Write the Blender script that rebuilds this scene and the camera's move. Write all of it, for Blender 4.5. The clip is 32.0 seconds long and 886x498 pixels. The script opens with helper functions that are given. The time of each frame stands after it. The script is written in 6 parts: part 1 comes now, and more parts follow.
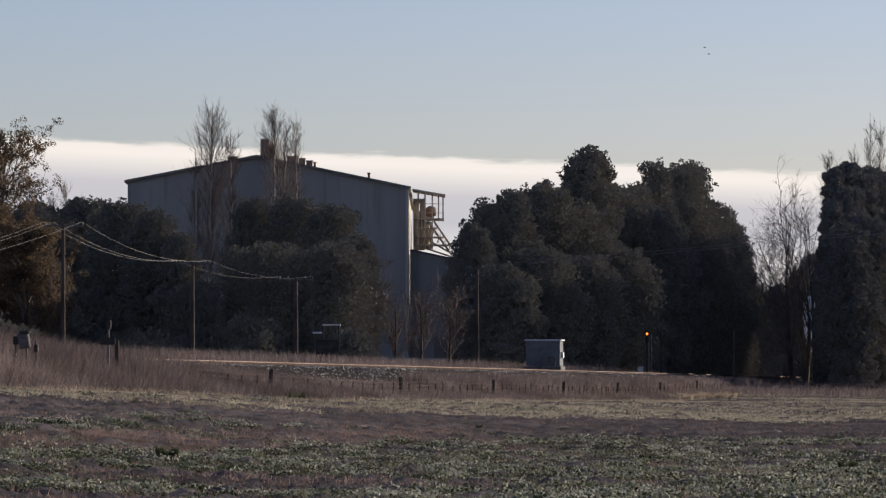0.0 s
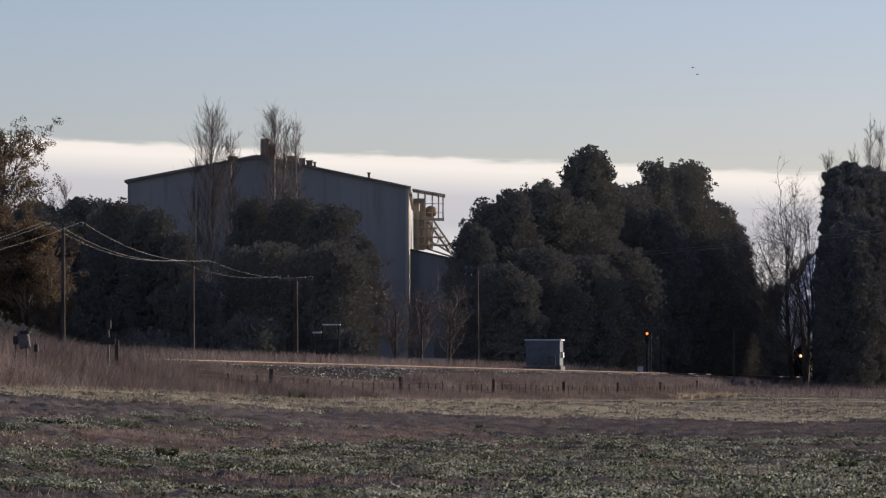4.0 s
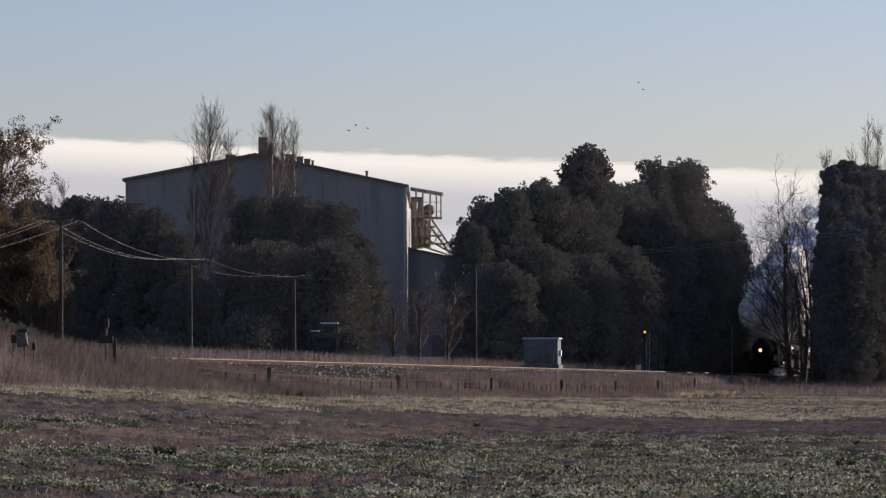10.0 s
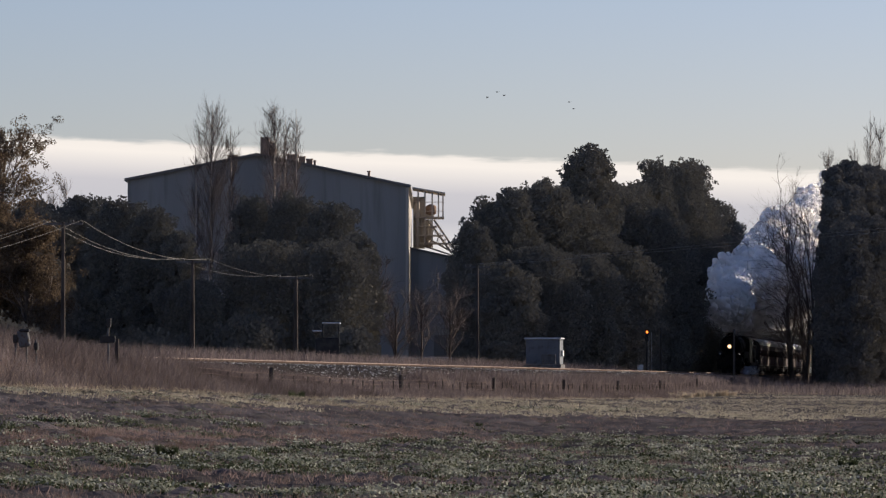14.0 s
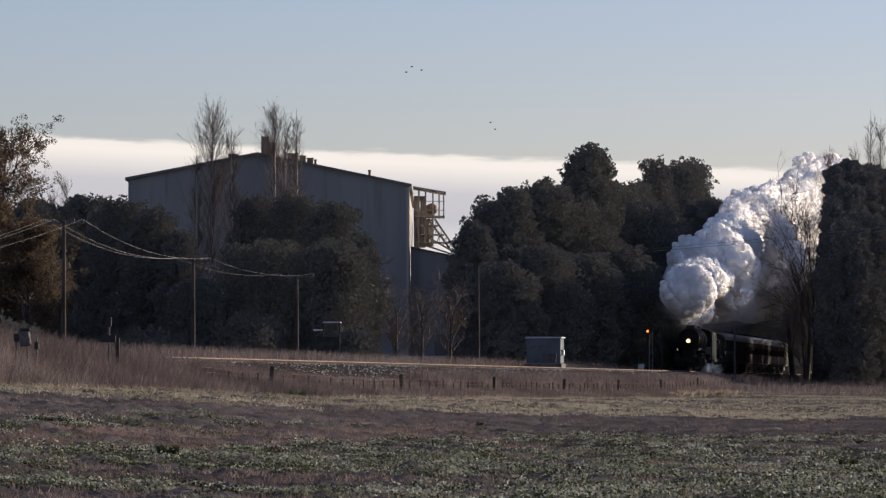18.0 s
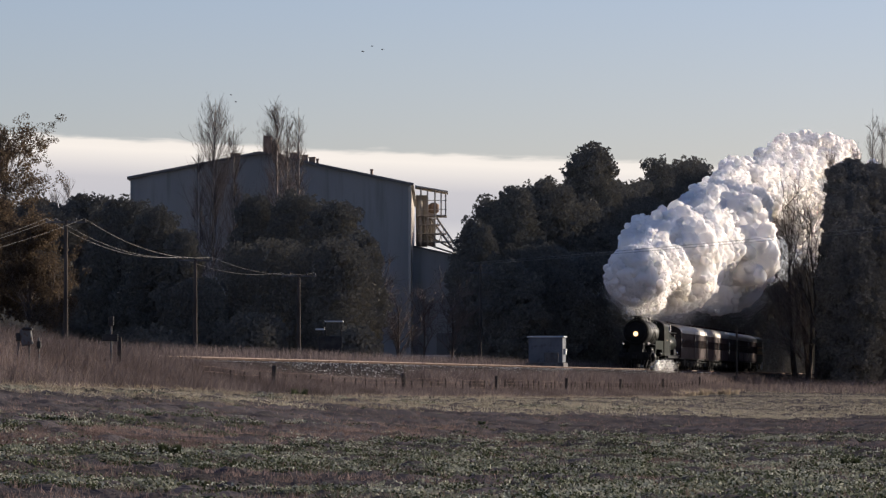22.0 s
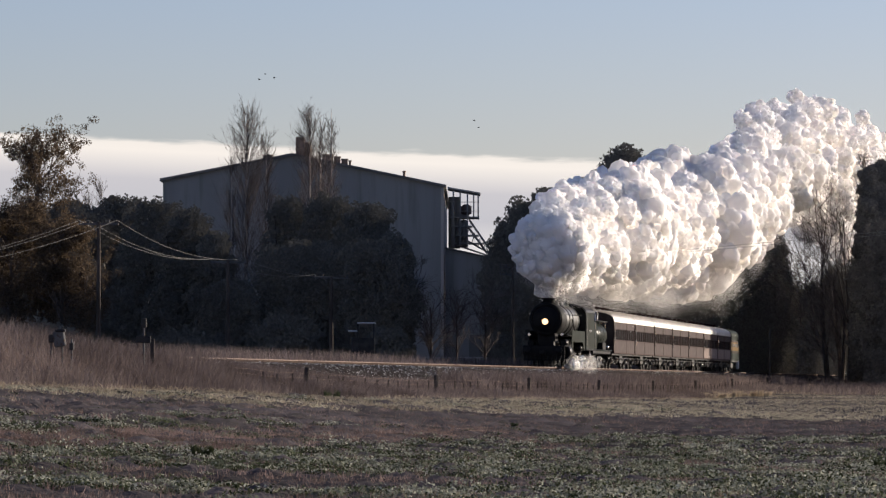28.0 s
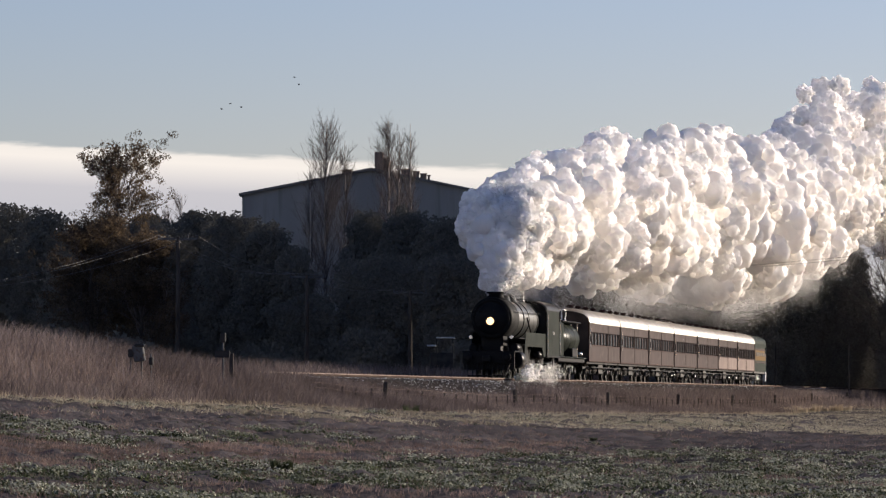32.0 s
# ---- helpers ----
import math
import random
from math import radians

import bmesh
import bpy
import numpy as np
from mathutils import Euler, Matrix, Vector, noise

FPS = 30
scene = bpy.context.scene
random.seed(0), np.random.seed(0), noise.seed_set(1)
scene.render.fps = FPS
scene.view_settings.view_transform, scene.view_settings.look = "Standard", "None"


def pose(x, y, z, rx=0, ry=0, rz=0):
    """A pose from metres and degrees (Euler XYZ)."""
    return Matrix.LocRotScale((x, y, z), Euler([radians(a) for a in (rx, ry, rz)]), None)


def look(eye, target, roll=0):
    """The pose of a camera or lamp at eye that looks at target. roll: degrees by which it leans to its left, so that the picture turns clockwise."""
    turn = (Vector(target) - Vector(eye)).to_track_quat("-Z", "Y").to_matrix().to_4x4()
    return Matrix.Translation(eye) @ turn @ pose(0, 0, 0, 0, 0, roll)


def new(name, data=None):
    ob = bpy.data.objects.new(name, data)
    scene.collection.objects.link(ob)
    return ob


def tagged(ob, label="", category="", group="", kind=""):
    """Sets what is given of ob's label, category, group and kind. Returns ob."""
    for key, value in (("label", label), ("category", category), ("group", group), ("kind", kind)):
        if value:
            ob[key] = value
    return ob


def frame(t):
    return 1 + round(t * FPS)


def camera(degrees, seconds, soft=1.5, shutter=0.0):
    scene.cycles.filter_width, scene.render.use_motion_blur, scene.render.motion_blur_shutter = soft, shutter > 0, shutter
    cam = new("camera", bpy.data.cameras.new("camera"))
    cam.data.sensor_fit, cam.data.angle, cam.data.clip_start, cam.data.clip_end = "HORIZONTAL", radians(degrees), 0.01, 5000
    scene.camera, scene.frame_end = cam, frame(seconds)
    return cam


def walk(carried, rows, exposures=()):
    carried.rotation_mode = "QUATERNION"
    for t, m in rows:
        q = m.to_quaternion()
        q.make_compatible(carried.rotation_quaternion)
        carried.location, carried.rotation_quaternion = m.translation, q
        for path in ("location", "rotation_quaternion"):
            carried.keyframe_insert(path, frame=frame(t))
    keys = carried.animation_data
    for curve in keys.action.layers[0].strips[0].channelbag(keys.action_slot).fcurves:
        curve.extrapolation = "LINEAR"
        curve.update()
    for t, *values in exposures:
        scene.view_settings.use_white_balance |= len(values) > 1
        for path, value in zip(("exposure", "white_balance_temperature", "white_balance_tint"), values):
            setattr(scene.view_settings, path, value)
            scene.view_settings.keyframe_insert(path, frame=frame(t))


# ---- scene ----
# ---- camera: a long lens on a tripod, panning with the train at the end ----
LENS = 7700.0                     # focal length in units of a 1568-wide picture
EYE = Vector((0.0, 0.0, 1.6))
TILT = math.atan(238 / LENS)      # upward tilt at rest
cam = camera(2 * math.degrees(math.atan(784 / LENS)), 32.0, soft=1.3)

# seconds, pan to the left and tilt upwards, both in units of LENS
PAN = [(0, 0, 0), (1, 0.1, 0), (3.5, 0, 0), (5.5, -0.3, -3.1), (6, -0.8, -3.8), (6.5, -1.8, -3.4), (7, -2.8, -2.0), (8, -2.8, -2.1),
       (9, -3.5, -3.0), (10, -3.8, -3.0), (10.5, -3.9, -2.2), (11, -5.2, -2.4), (11.5, -4.8, -3.1), (12, -5.6, -3.9), (12.5, -4.3, -3.1),
       (13, -2.8, -3.1), (13.5, -1.5, -3.0), (14, -0.1, -3.1), (14.5, -0.6, -3.2), (16.5, -0.1, -3.6), (17, 0, -4.5), (18, 1.1, -4.6),
       (19, 1.7, -4.6), (20, 2.8, -4.6), (21, 3.5, -5.3), (22, 4.7, -6.1), (22.5, 7.5, -6.1), (23, 9.6, -6.1), (23.5, 11.7, -6.1),
       (24, 14.4, -6.1), (24.5, 16.5, -5.9), (25, 18.3, -5.0), (25.5, 22.6, -4.4), (26.5, 35.8, -3.9), (27.5, 52.2, -3.4), (28, 62.3, -3.1),
       (28.5, 74.4, -2.3), (29, 90.2, -1.0), (29.5, 108.0, 0.0), (30, 125.8, 1.4), (30.5, 142.8, 4.2), (31, 158.0, 9.5), (31.5, 179.0, 16.3),
       (32, 202, 22.7)]
walk(cam, [(t, pose(*EYE, 90 + math.degrees(TILT + v / LENS), 0, math.degrees(h / LENS))) for t, h, v in PAN])


def at(px, py, far):
    """The place in the resting view's direction (px across, py down) at the distance far along y."""
    d = Vector(((px - 784) / LENS, math.cos(TILT) - (441 - py) / LENS * math.sin(TILT), math.sin(TILT) + (441 - py) / LENS * math.cos(TILT)))
    return EYE + d * (far / d.y)


# ---- light: low sun from the side and a little behind the scene ----
SUN_TO = Vector((0.79, 0.60, 0.19)).normalized()
sun = new("sun", bpy.data.lights.new("sun", "SUN"))
sun.data.energy, sun.data.angle, sun.data.color = 3.9, radians(0.55), (1.0, 0.88, 0.74)
sun.matrix_world = look(SUN_TO * 100, (0, 0, 0))
scene.view_settings.exposure = 1.15

world = bpy.data.worlds.new("world")
scene.world = world
world.use_nodes = True
wt = world.node_tree
wt.nodes.clear()


def wn(kind, **kw):
    n = wt.nodes.new(kind)
    for k, v in kw.items():
        n.inputs[k].default_value = v
    return n


def wmath(op, a, b=None, c=None):
    n = wt.nodes.new("ShaderNodeMath")
    n.operation = op
    for i, s in enumerate((a, b, c)):
        if s is None:
            continue
        if isinstance(s, (int, float)):
            n.inputs[i].default_value = s
        else:
            wt.links.new(s, n.inputs[i])
    return n.outputs[0]


sky = wt.nodes.new("ShaderNodeTexSky")
sky.sky_type, sky.sun_disc = "NISHITA", False
sky.sun_elevation, sky.sun_rotation = math.asin(SUN_TO.z), math.atan2(SUN_TO.x, SUN_TO.y)
sky.air_density, sky.dust_density, sky.ozone_density = 1.0, 0.4, 3.0
co = wt.nodes.new("ShaderNodeTexCoord")
sep = wt.nodes.new("ShaderNodeSeparateXYZ")
wt.links.new(co.outputs["Generated"], sep.inputs[0])
azim = wmath("ARCTAN2", sep.outputs[0], sep.outputs[1])
elev = wmath("ARCSINE", sep.outputs[2])
# a long bank of stratus low over the horizon, its top sinking a little to the east, with a ragged edge
flat = wt.nodes.new("ShaderNodeCombineXYZ")
wt.links.new(wmath("MULTIPLY", azim, 60.0), flat.inputs[0])
wt.links.new(wmath("MULTIPLY", elev, 500.0), flat.inputs[1])
puff = wn("ShaderNodeTexNoise", Scale=1.0, Detail=6.0, Roughness=0.55)
wt.links.new(flat.outputs[0], puff.inputs["Vector"])
rag = wmath("MULTIPLY_ADD", wmath("SUBTRACT", puff.outputs["Fac"], 0.5), 0.0042, elev)
top = wmath("MULTIPLY_ADD", azim, -0.045, 0.0523)
depth = wmath("SUBTRACT", top, rag)
cover = wt.nodes.new("ShaderNodeMapRange")
cover.interpolation_type = "SMOOTHSTEP"
cover.inputs["From Min"].default_value, cover.inputs["From Max"].default_value = -0.0003, 0.0014
wt.links.new(depth, cover.inputs["Value"])
tone = wt.nodes.new("ShaderNodeValToRGB")
wt.links.new(wmath("MULTIPLY_ADD", puff.outputs["Fac"], 0.12, wmath("MULTIPLY", depth, 26.0)), tone.inputs[0])
r = tone.color_ramp
r.elements[0].position, r.elements[0].color = 0.02, (0.88, 0.82, 0.765, 1)
r.elements[1].position, r.elements[1].color = 1.0, (0.80, 0.78, 0.78, 1)
for p, c in ((0.13, (0.93, 0.86, 0.80, 1)), (0.30, (0.60, 0.58, 0.61, 1)), (0.46, (0.56, 0.55, 0.59, 1)), (0.68, (0.82, 0.78, 0.76, 1))):
    e = r.elements.new(p)
    e.color = c
bank = wn("ShaderNodeBackground", Strength=0.46)
wt.links.new(tone.outputs[0], bank.inputs[0])
blue = wn("ShaderNodeBackground", Strength=0.051)
cast = wt.nodes.new("ShaderNodeMix")
cast.data_type, cast.blend_type = "RGBA", "MULTIPLY"
cast.inputs[0].default_value, cast.inputs[7].default_value = 1.0, (1.19, 1.0, 1.20, 1)
wt.links.new(sky.outputs[0], cast.inputs[6])
wt.links.new(cast.outputs[2], blue.inputs[0])
mixw = wt.nodes.new("ShaderNodeMixShader")
wt.links.new(cover.outputs[0], mixw.inputs[0])
wt.links.new(blue.outputs[0], mixw.inputs[1])
wt.links.new(bank.outputs[0], mixw.inputs[2])
outw = wt.nodes.new("ShaderNodeOutputWorld")
wt.links.new(mixw.outputs[0], outw.inputs[0])


# ---- materials ----
def material(name, a, b, rough=0.8, metal=0.0, scale=1.0, fine=12.0, bump=0.3, stretch=(1, 1, 1), third=None, emit=0.0, sheen=0.0, through_light=0.0, rand=0.0, world_space=False, spec=0.02):
    """A procedural surface: colours a and b mixed by noise at two scales, with relief. third: a rarer stain colour."""
    m = bpy.data.materials.new(name)
    m.use_nodes = True
    nt = m.node_tree
    bsdf = nt.nodes["Principled BSDF"]
    tc = nt.nodes.new("ShaderNodeTexCoord")
    mp = nt.nodes.new("ShaderNodeMapping")
    mp.inputs["Scale"].default_value = stretch
    if world_space:
        geo = nt.nodes.new("ShaderNodeNewGeometry")
        nt.links.new(geo.outputs["Position"], mp.inputs[0])
    else:
        nt.links.new(tc.outputs["Object"], mp.inputs[0])
    n1 = nt.nodes.new("ShaderNodeTexNoise")
    n1.inputs["Scale"].default_value, n1.inputs["Detail"].default_value = scale, 5
    n2 = nt.nodes.new("ShaderNodeTexNoise")
    n2.inputs["Scale"].default_value, n2.inputs["Detail"].default_value = fine, 4
    for n in (n1, n2):
        nt.links.new(mp.outputs[0], n.inputs["Vector"])
    mx = nt.nodes.new("ShaderNodeMix")
    mx.data_type = "RGBA"
    mx.inputs[6].default_value, mx.inputs[7].default_value = (*a, 1), (*b, 1)
    am = nt.nodes.new("ShaderNodeMath")
    am.operation = "MULTIPLY_ADD"
    am.inputs[1].default_value, am.use_clamp = 0.45, True
    nt.links.new(n2.outputs["Fac"], am.inputs[0])
    sp = nt.nodes.new("ShaderNodeMapRange")
    sp.inputs["From Min"].default_value, sp.inputs["From Max"].default_value = 0.36, 0.64
    sp.inputs["To Min"].default_value, sp.inputs["To Max"].default_value = -0.2, 0.72
    nt.links.new(n1.outputs["Fac"], sp.inputs[0])
    nt.links.new(sp.outputs[0], am.inputs[2])
    nt.links.new(am.outputs[0], mx.inputs[0])
    col = mx.outputs[2]
    if third:
        n3 = nt.nodes.new("ShaderNodeTexNoise")
        n3.inputs["Scale"].default_value, n3.inputs["Detail"].default_value = scale * 2.7, 6
        nt.links.new(mp.outputs[0], n3.inputs["Vector"])
        r3 = nt.nodes.new("ShaderNodeMapRange")
        r3.inputs["From Min"].default_value, r3.inputs["From Max"].default_value = 0.55, 0.68
        nt.links.new(n3.outputs["Fac"], r3.inputs[0])
        m3 = nt.nodes.new("ShaderNodeMix")
        m3.data_type = "RGBA"
        m3.inputs[7].default_value = (*third, 1)
        nt.links.new(r3.outputs[0], m3.inputs[0])
        nt.links.new(col, m3.inputs[6])
        col = m3.outputs[2]
    if rand:
        g = nt.nodes.new("ShaderNodeNewGeometry")
        hs = nt.nodes.new("ShaderNodeHueSaturation")
        vr = nt.nodes.new("ShaderNodeMapRange")
        vr.inputs["To Min"].default_value, vr.inputs["To Max"].default_value = 1 - rand, 1 + rand
        nt.links.new(g.outputs["Random Per Island"], vr.inputs[0])
        nt.links.new(vr.outputs[0], hs.inputs["Value"])
        nt.links.new(col, hs.inputs["Color"])
        col = hs.outputs[0]
    nt.links.new(col, bsdf.inputs["Base Color"])
    bsdf.inputs["Roughness"].default_value, bsdf.inputs["Metallic"].default_value = rough, metal
    bsdf.inputs["Specular IOR Level"].default_value = spec
    if sheen:
        bsdf.inputs["Sheen Weight"].default_value = sheen
    if bump:
        bp = nt.nodes.new("ShaderNodeBump")
        bp.inputs["Strength"].default_value, bp.inputs["Distance"].default_value = bump, 0.05
        nt.links.new(n2.outputs["Fac"], bp.inputs["Height"])
        nt.links.new(bp.outputs[0], bsdf.inputs["Normal"])
    if emit:
        bsdf.inputs["Emission Color"].default_value = (*a, 1)
        bsdf.inputs["Emission Strength"].default_value = emit
    if through_light:
        out = nt.nodes["Material Output"]
        tr = nt.nodes.new("ShaderNodeBsdfTranslucent")
        nt.links.new(col, tr.inputs[0])
        ms = nt.nodes.new("ShaderNodeMixShader")
        ms.inputs[0].default_value = through_light
        nt.links.new(bsdf.outputs[0], ms.inputs[1])
        nt.links.new(tr.outputs[0], ms.inputs[2])
        nt.links.new(ms.outputs[0], out.inputs[0])
    return m


STUBBLE = material("field_stubble", (0.143, 0.099, 0.084), (0.322, 0.232, 0.197), 0.9, scale=0.3, fine=3, bump=0, stretch=(0.4, 1, 1), through_light=0.2, rand=0.4, spec=0.1, world_space=True)
FIELD = material("field_soil", (0.060, 0.053, 0.053), (0.125, 0.109, 0.108), 0.95, scale=0.35, fine=15, bump=1.0, stretch=(0.45, 1, 1), third=(0.066, 0.060, 0.048), world_space=True, spec=0.0)
VERGE = material("verge_soil", (0.101, 0.071, 0.060), (0.190, 0.143, 0.119), 0.95, scale=0.25, fine=6, bump=0.9, world_space=True, spec=0.0)
GRASS = material("dead_grass", (0.101, 0.081, 0.077), (0.221, 0.179, 0.167), 0.9, scale=0.12, fine=3, bump=0, through_light=0.25, rand=0.35)
STRAW = material("pale_straw", (0.310, 0.250, 0.179), (0.453, 0.382, 0.287), 0.9, scale=0.2, fine=3, bump=0, through_light=0.25, rand=0.3)
CLOVER = material("green_clump", (0.026, 0.034, 0.015), (0.088, 0.101, 0.053), 0.85, scale=0.6, fine=3, bump=0, stretch=(0.5, 1, 1), through_light=0.15, rand=0.45)
FROST = material("frosted_leaf", (0.131, 0.143, 0.095), (0.406, 0.406, 0.322), 0.8, scale=0.6, fine=3, bump=0, through_light=0.25, rand=0.5, spec=0.3)
FROSTGRASS = material("frosted_grass", (0.071, 0.077, 0.043), (0.250, 0.250, 0.185), 0.85, scale=0.25, fine=3, bump=0, stretch=(0.5, 1, 1), through_light=0.25, rand=0.45)
PALEGRASS = material("pale_grass", (0.250, 0.214, 0.155), (0.501, 0.448, 0.334), 0.85, scale=0.15, fine=3, bump=0, stretch=(0.5, 1, 1), through_light=0.25, rand=0.4)
BALLAST = material("ballast", (0.027, 0.023, 0.021), (0.060, 0.051, 0.048), 0.85, scale=2, fine=14, bump=1.0, spec=0.0)
STONE = material("ballast_stone", (0.029, 0.025, 0.025), (0.114, 0.102, 0.099), 0.45, scale=1.5, fine=9, bump=0.4, rand=0.5, spec=0.1)
# near-white stone colour, painted in place of sun glints
GLINT = material("glint_stone", (0.402, 0.389, 0.389), (0.737, 0.724, 0.710), 0.5, scale=1.5, fine=9, bump=0.2, rand=0.4, spec=0.3)
RAIL = material("rail_steel", (0.043, 0.032, 0.027), (0.080, 0.060, 0.051), 0.7, 0.0, scale=3, fine=30, bump=0.1, spec=0.0)
RAILHEAD = material("rail_head", (0.161, 0.121, 0.107), (0.255, 0.201, 0.174), 0.45, 0.2, scale=3, fine=30, bump=0.05, spec=0.0)
CONCRETE = material("concrete", (0.38, 0.37, 0.35), (0.52, 0.50, 0.47), 0.85, scale=1.5, fine=18, bump=0.2)
BARK = material("bark", (0.06, 0.05, 0.043), (0.13, 0.11, 0.095), 0.95, scale=1.5, fine=14, bump=0.8, stretch=(1, 1, 0.3))
PALEBARK = material("pale_bark", (0.268, 0.228, 0.201), (0.482, 0.429, 0.375), 0.9, scale=1.0, fine=10, bump=0.5, stretch=(1, 1, 0.3))
GUMLEAF = material("gum_leaf", (0.115, 0.110, 0.096), (0.165, 0.152, 0.126), 0.95, scale=0.12, fine=1.2, bump=0, rand=0.25, through_light=0.10, spec=0.0)
DARKLEAF = material("pine_leaf", (0.105, 0.102, 0.096), (0.15, 0.14, 0.124), 0.95, scale=0.12, fine=1.2, bump=0, rand=0.25, through_light=0.10, spec=0.0)
AUTUMN = material("autumn_leaf", (0.075, 0.057, 0.043), (0.150, 0.108, 0.068), 0.8, scale=0.25, fine=2, bump=0, through_light=0.3, rand=0.4)
TWIG = material("twig", (0.080, 0.067, 0.062), (0.161, 0.134, 0.121), 0.9, scale=1, fine=6, bump=0, rand=0.3)
WOOD = material("weathered_wood", (0.045, 0.039, 0.035), (0.105, 0.09, 0.08), 0.9, scale=2, fine=20, bump=0.5, stretch=(1, 1, 0.2))
WIRE = material("wire", (0.16, 0.155, 0.15), (0.22, 0.21, 0.20), 0.6, 0.0, scale=1, fine=9, bump=0)
GALV = material("galvanised", (0.34, 0.36, 0.38), (0.46, 0.47, 0.48), 0.45, 0.5, scale=0.8, fine=9, bump=0.1, third=(0.30, 0.22, 0.16))
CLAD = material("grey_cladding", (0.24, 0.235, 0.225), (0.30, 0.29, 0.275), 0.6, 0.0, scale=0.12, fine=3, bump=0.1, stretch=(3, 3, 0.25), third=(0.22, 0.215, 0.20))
# paler cladding: sunlight on side wall and tower put into the colour
CLADSUNLIT = material("sunlit_pale_cladding", (0.36, 0.32, 0.28), (0.46, 0.42, 0.365), 0.6, 0.0, scale=0.3, fine=3, bump=0.1, stretch=(3, 3, 0.25))
ROOFMET = material("roof_sheet", (0.12, 0.115, 0.11), (0.18, 0.17, 0.16), 0.5, 0.3, scale=0.3, fine=5, bump=0.15)
RUST = material("rusty_steel", (0.188, 0.134, 0.107), (0.322, 0.228, 0.174), 0.8, 0.2, scale=0.8, fine=9, bump=0.3)
WHITEPAINT = material("white_paint", (0.50, 0.52, 0.54), (0.60, 0.61, 0.62), 0.5, scale=0.8, fine=9, bump=0.1, third=(0.42, 0.42, 0.41))
HUTPAINT = material("grey_white_paint", (0.125, 0.135, 0.15), (0.165, 0.175, 0.19), 0.6, scale=0.8, fine=9, bump=0.1, third=(0.11, 0.11, 0.12))
OLDPAINT = material("old_grey_paint", (0.09, 0.09, 0.092), (0.15, 0.148, 0.145), 0.6, scale=3, fine=20, bump=0.1, third=(0.10, 0.07, 0.05))
DARKMET = material("dark_metal", (0.03, 0.03, 0.033), (0.06, 0.058, 0.056), 0.5, 0.3, scale=2, fine=20, bump=0.2)
BLACK = material("loco_black", (0.008, 0.008, 0.009), (0.016, 0.015, 0.015), 0.38, 0.0, scale=1.2, fine=14, bump=0.08, spec=0.06)
SMOKEBOX = material("smokebox_black", (0.008, 0.008, 0.008), (0.018, 0.017, 0.016), 0.6, 0.0, scale=1.5, fine=12, bump=0.2, spec=0.03)
GREEN = material("loco_green", (0.024, 0.028, 0.023), (0.041, 0.046, 0.040), 0.32, 0.0, scale=0.9, fine=10, bump=0.08, spec=0.015, third=(0.034, 0.034, 0.031))
BOILERMET = material("boiler_cladding", (0.016, 0.017, 0.016), (0.030, 0.031, 0.028), 0.36, 0.0, scale=0.9, fine=8, bump=0.06, spec=0.4)
BRIGHT = material("polished_steel", (0.55, 0.54, 0.52), (0.68, 0.66, 0.63), 0.2, 1.0, scale=3, fine=20, bump=0.05)
UNDER = material("underframe", (0.007, 0.0065, 0.006), (0.018, 0.016, 0.015), 0.45, 0.0, scale=1.5, fine=14, bump=0.4, spec=0.10)
GREASY = material("greasy_steel", (0.014, 0.013, 0.012), (0.05, 0.047, 0.044), 0.22, 0.3, scale=2.0, fine=14, bump=0.8, spec=0.5)
MAROON = material("carriage_red", (0.038, 0.024, 0.023), (0.057, 0.038, 0.036), 0.55, scale=0.6, fine=9, bump=0.05, third=(0.069, 0.050, 0.046), spec=0.03)
MAROONPALE = material("carriage_red_worn", (0.19, 0.15, 0.135), (0.25, 0.20, 0.18), 0.5, scale=0.8, fine=9, bump=0.08, spec=0.01)
TRIM = material("dark_trim", (0.025, 0.015, 0.014), (0.040, 0.023, 0.021), 0.5, scale=2, fine=9, bump=0.05, spec=0.01)
SILVER = material("silver_roof", (0.33, 0.31, 0.28), (0.46, 0.43, 0.39), 0.36, 0.75, scale=0.7, fine=7, bump=0.12, third=(0.27, 0.25, 0.22))
PILLAR = material("window_pillar", (0.058, 0.040, 0.036), (0.083, 0.058, 0.052), 0.5, scale=2, fine=9, bump=0.05, spec=0.01)
ENDBLACK = material("carriage_end", (0.029, 0.024, 0.023), (0.060, 0.048, 0.044), 0.6, scale=1, fine=9, bump=0.1, spec=0.02)
DIESELGREEN = material("diesel_green", (0.020, 0.027, 0.022), (0.030, 0.038, 0.030), 0.4, scale=1, fine=9, bump=0.05, third=(0.036, 0.038, 0.032))
DIESELYELLOW = material("diesel_yellow", (0.13, 0.080, 0.032), (0.17, 0.105, 0.042), 0.4, scale=1, fine=9, bump=0.05)
LAMPGLOW = material("headlight_glow", (1.0, 0.58, 0.28), (1.0, 0.58, 0.28), 0.3, bump=0, emit=1.3)
SIGNALGLOW = material("signal_glow", (1.0, 0.20, 0.03), (1.0, 0.20, 0.03), 0.3, bump=0, emit=1.3)
BIRD = material("bird_feathers", (0.05, 0.05, 0.05), (0.10, 0.09, 0.09), 0.8, bump=0)


def glass():
    m = bpy.data.materials.new("window_glass")
    m.use_nodes = True
    b = m.node_tree.nodes["Principled BSDF"]
    b.inputs["Base Color"].default_value = (0.02, 0.021, 0.022, 1)
    b.inputs["Roughness"].default_value, b.inputs["IOR"].default_value = 0.12, 1.5
    b.inputs["Specular IOR Level"].default_value = 0.05
    return m


GLASS = glass()


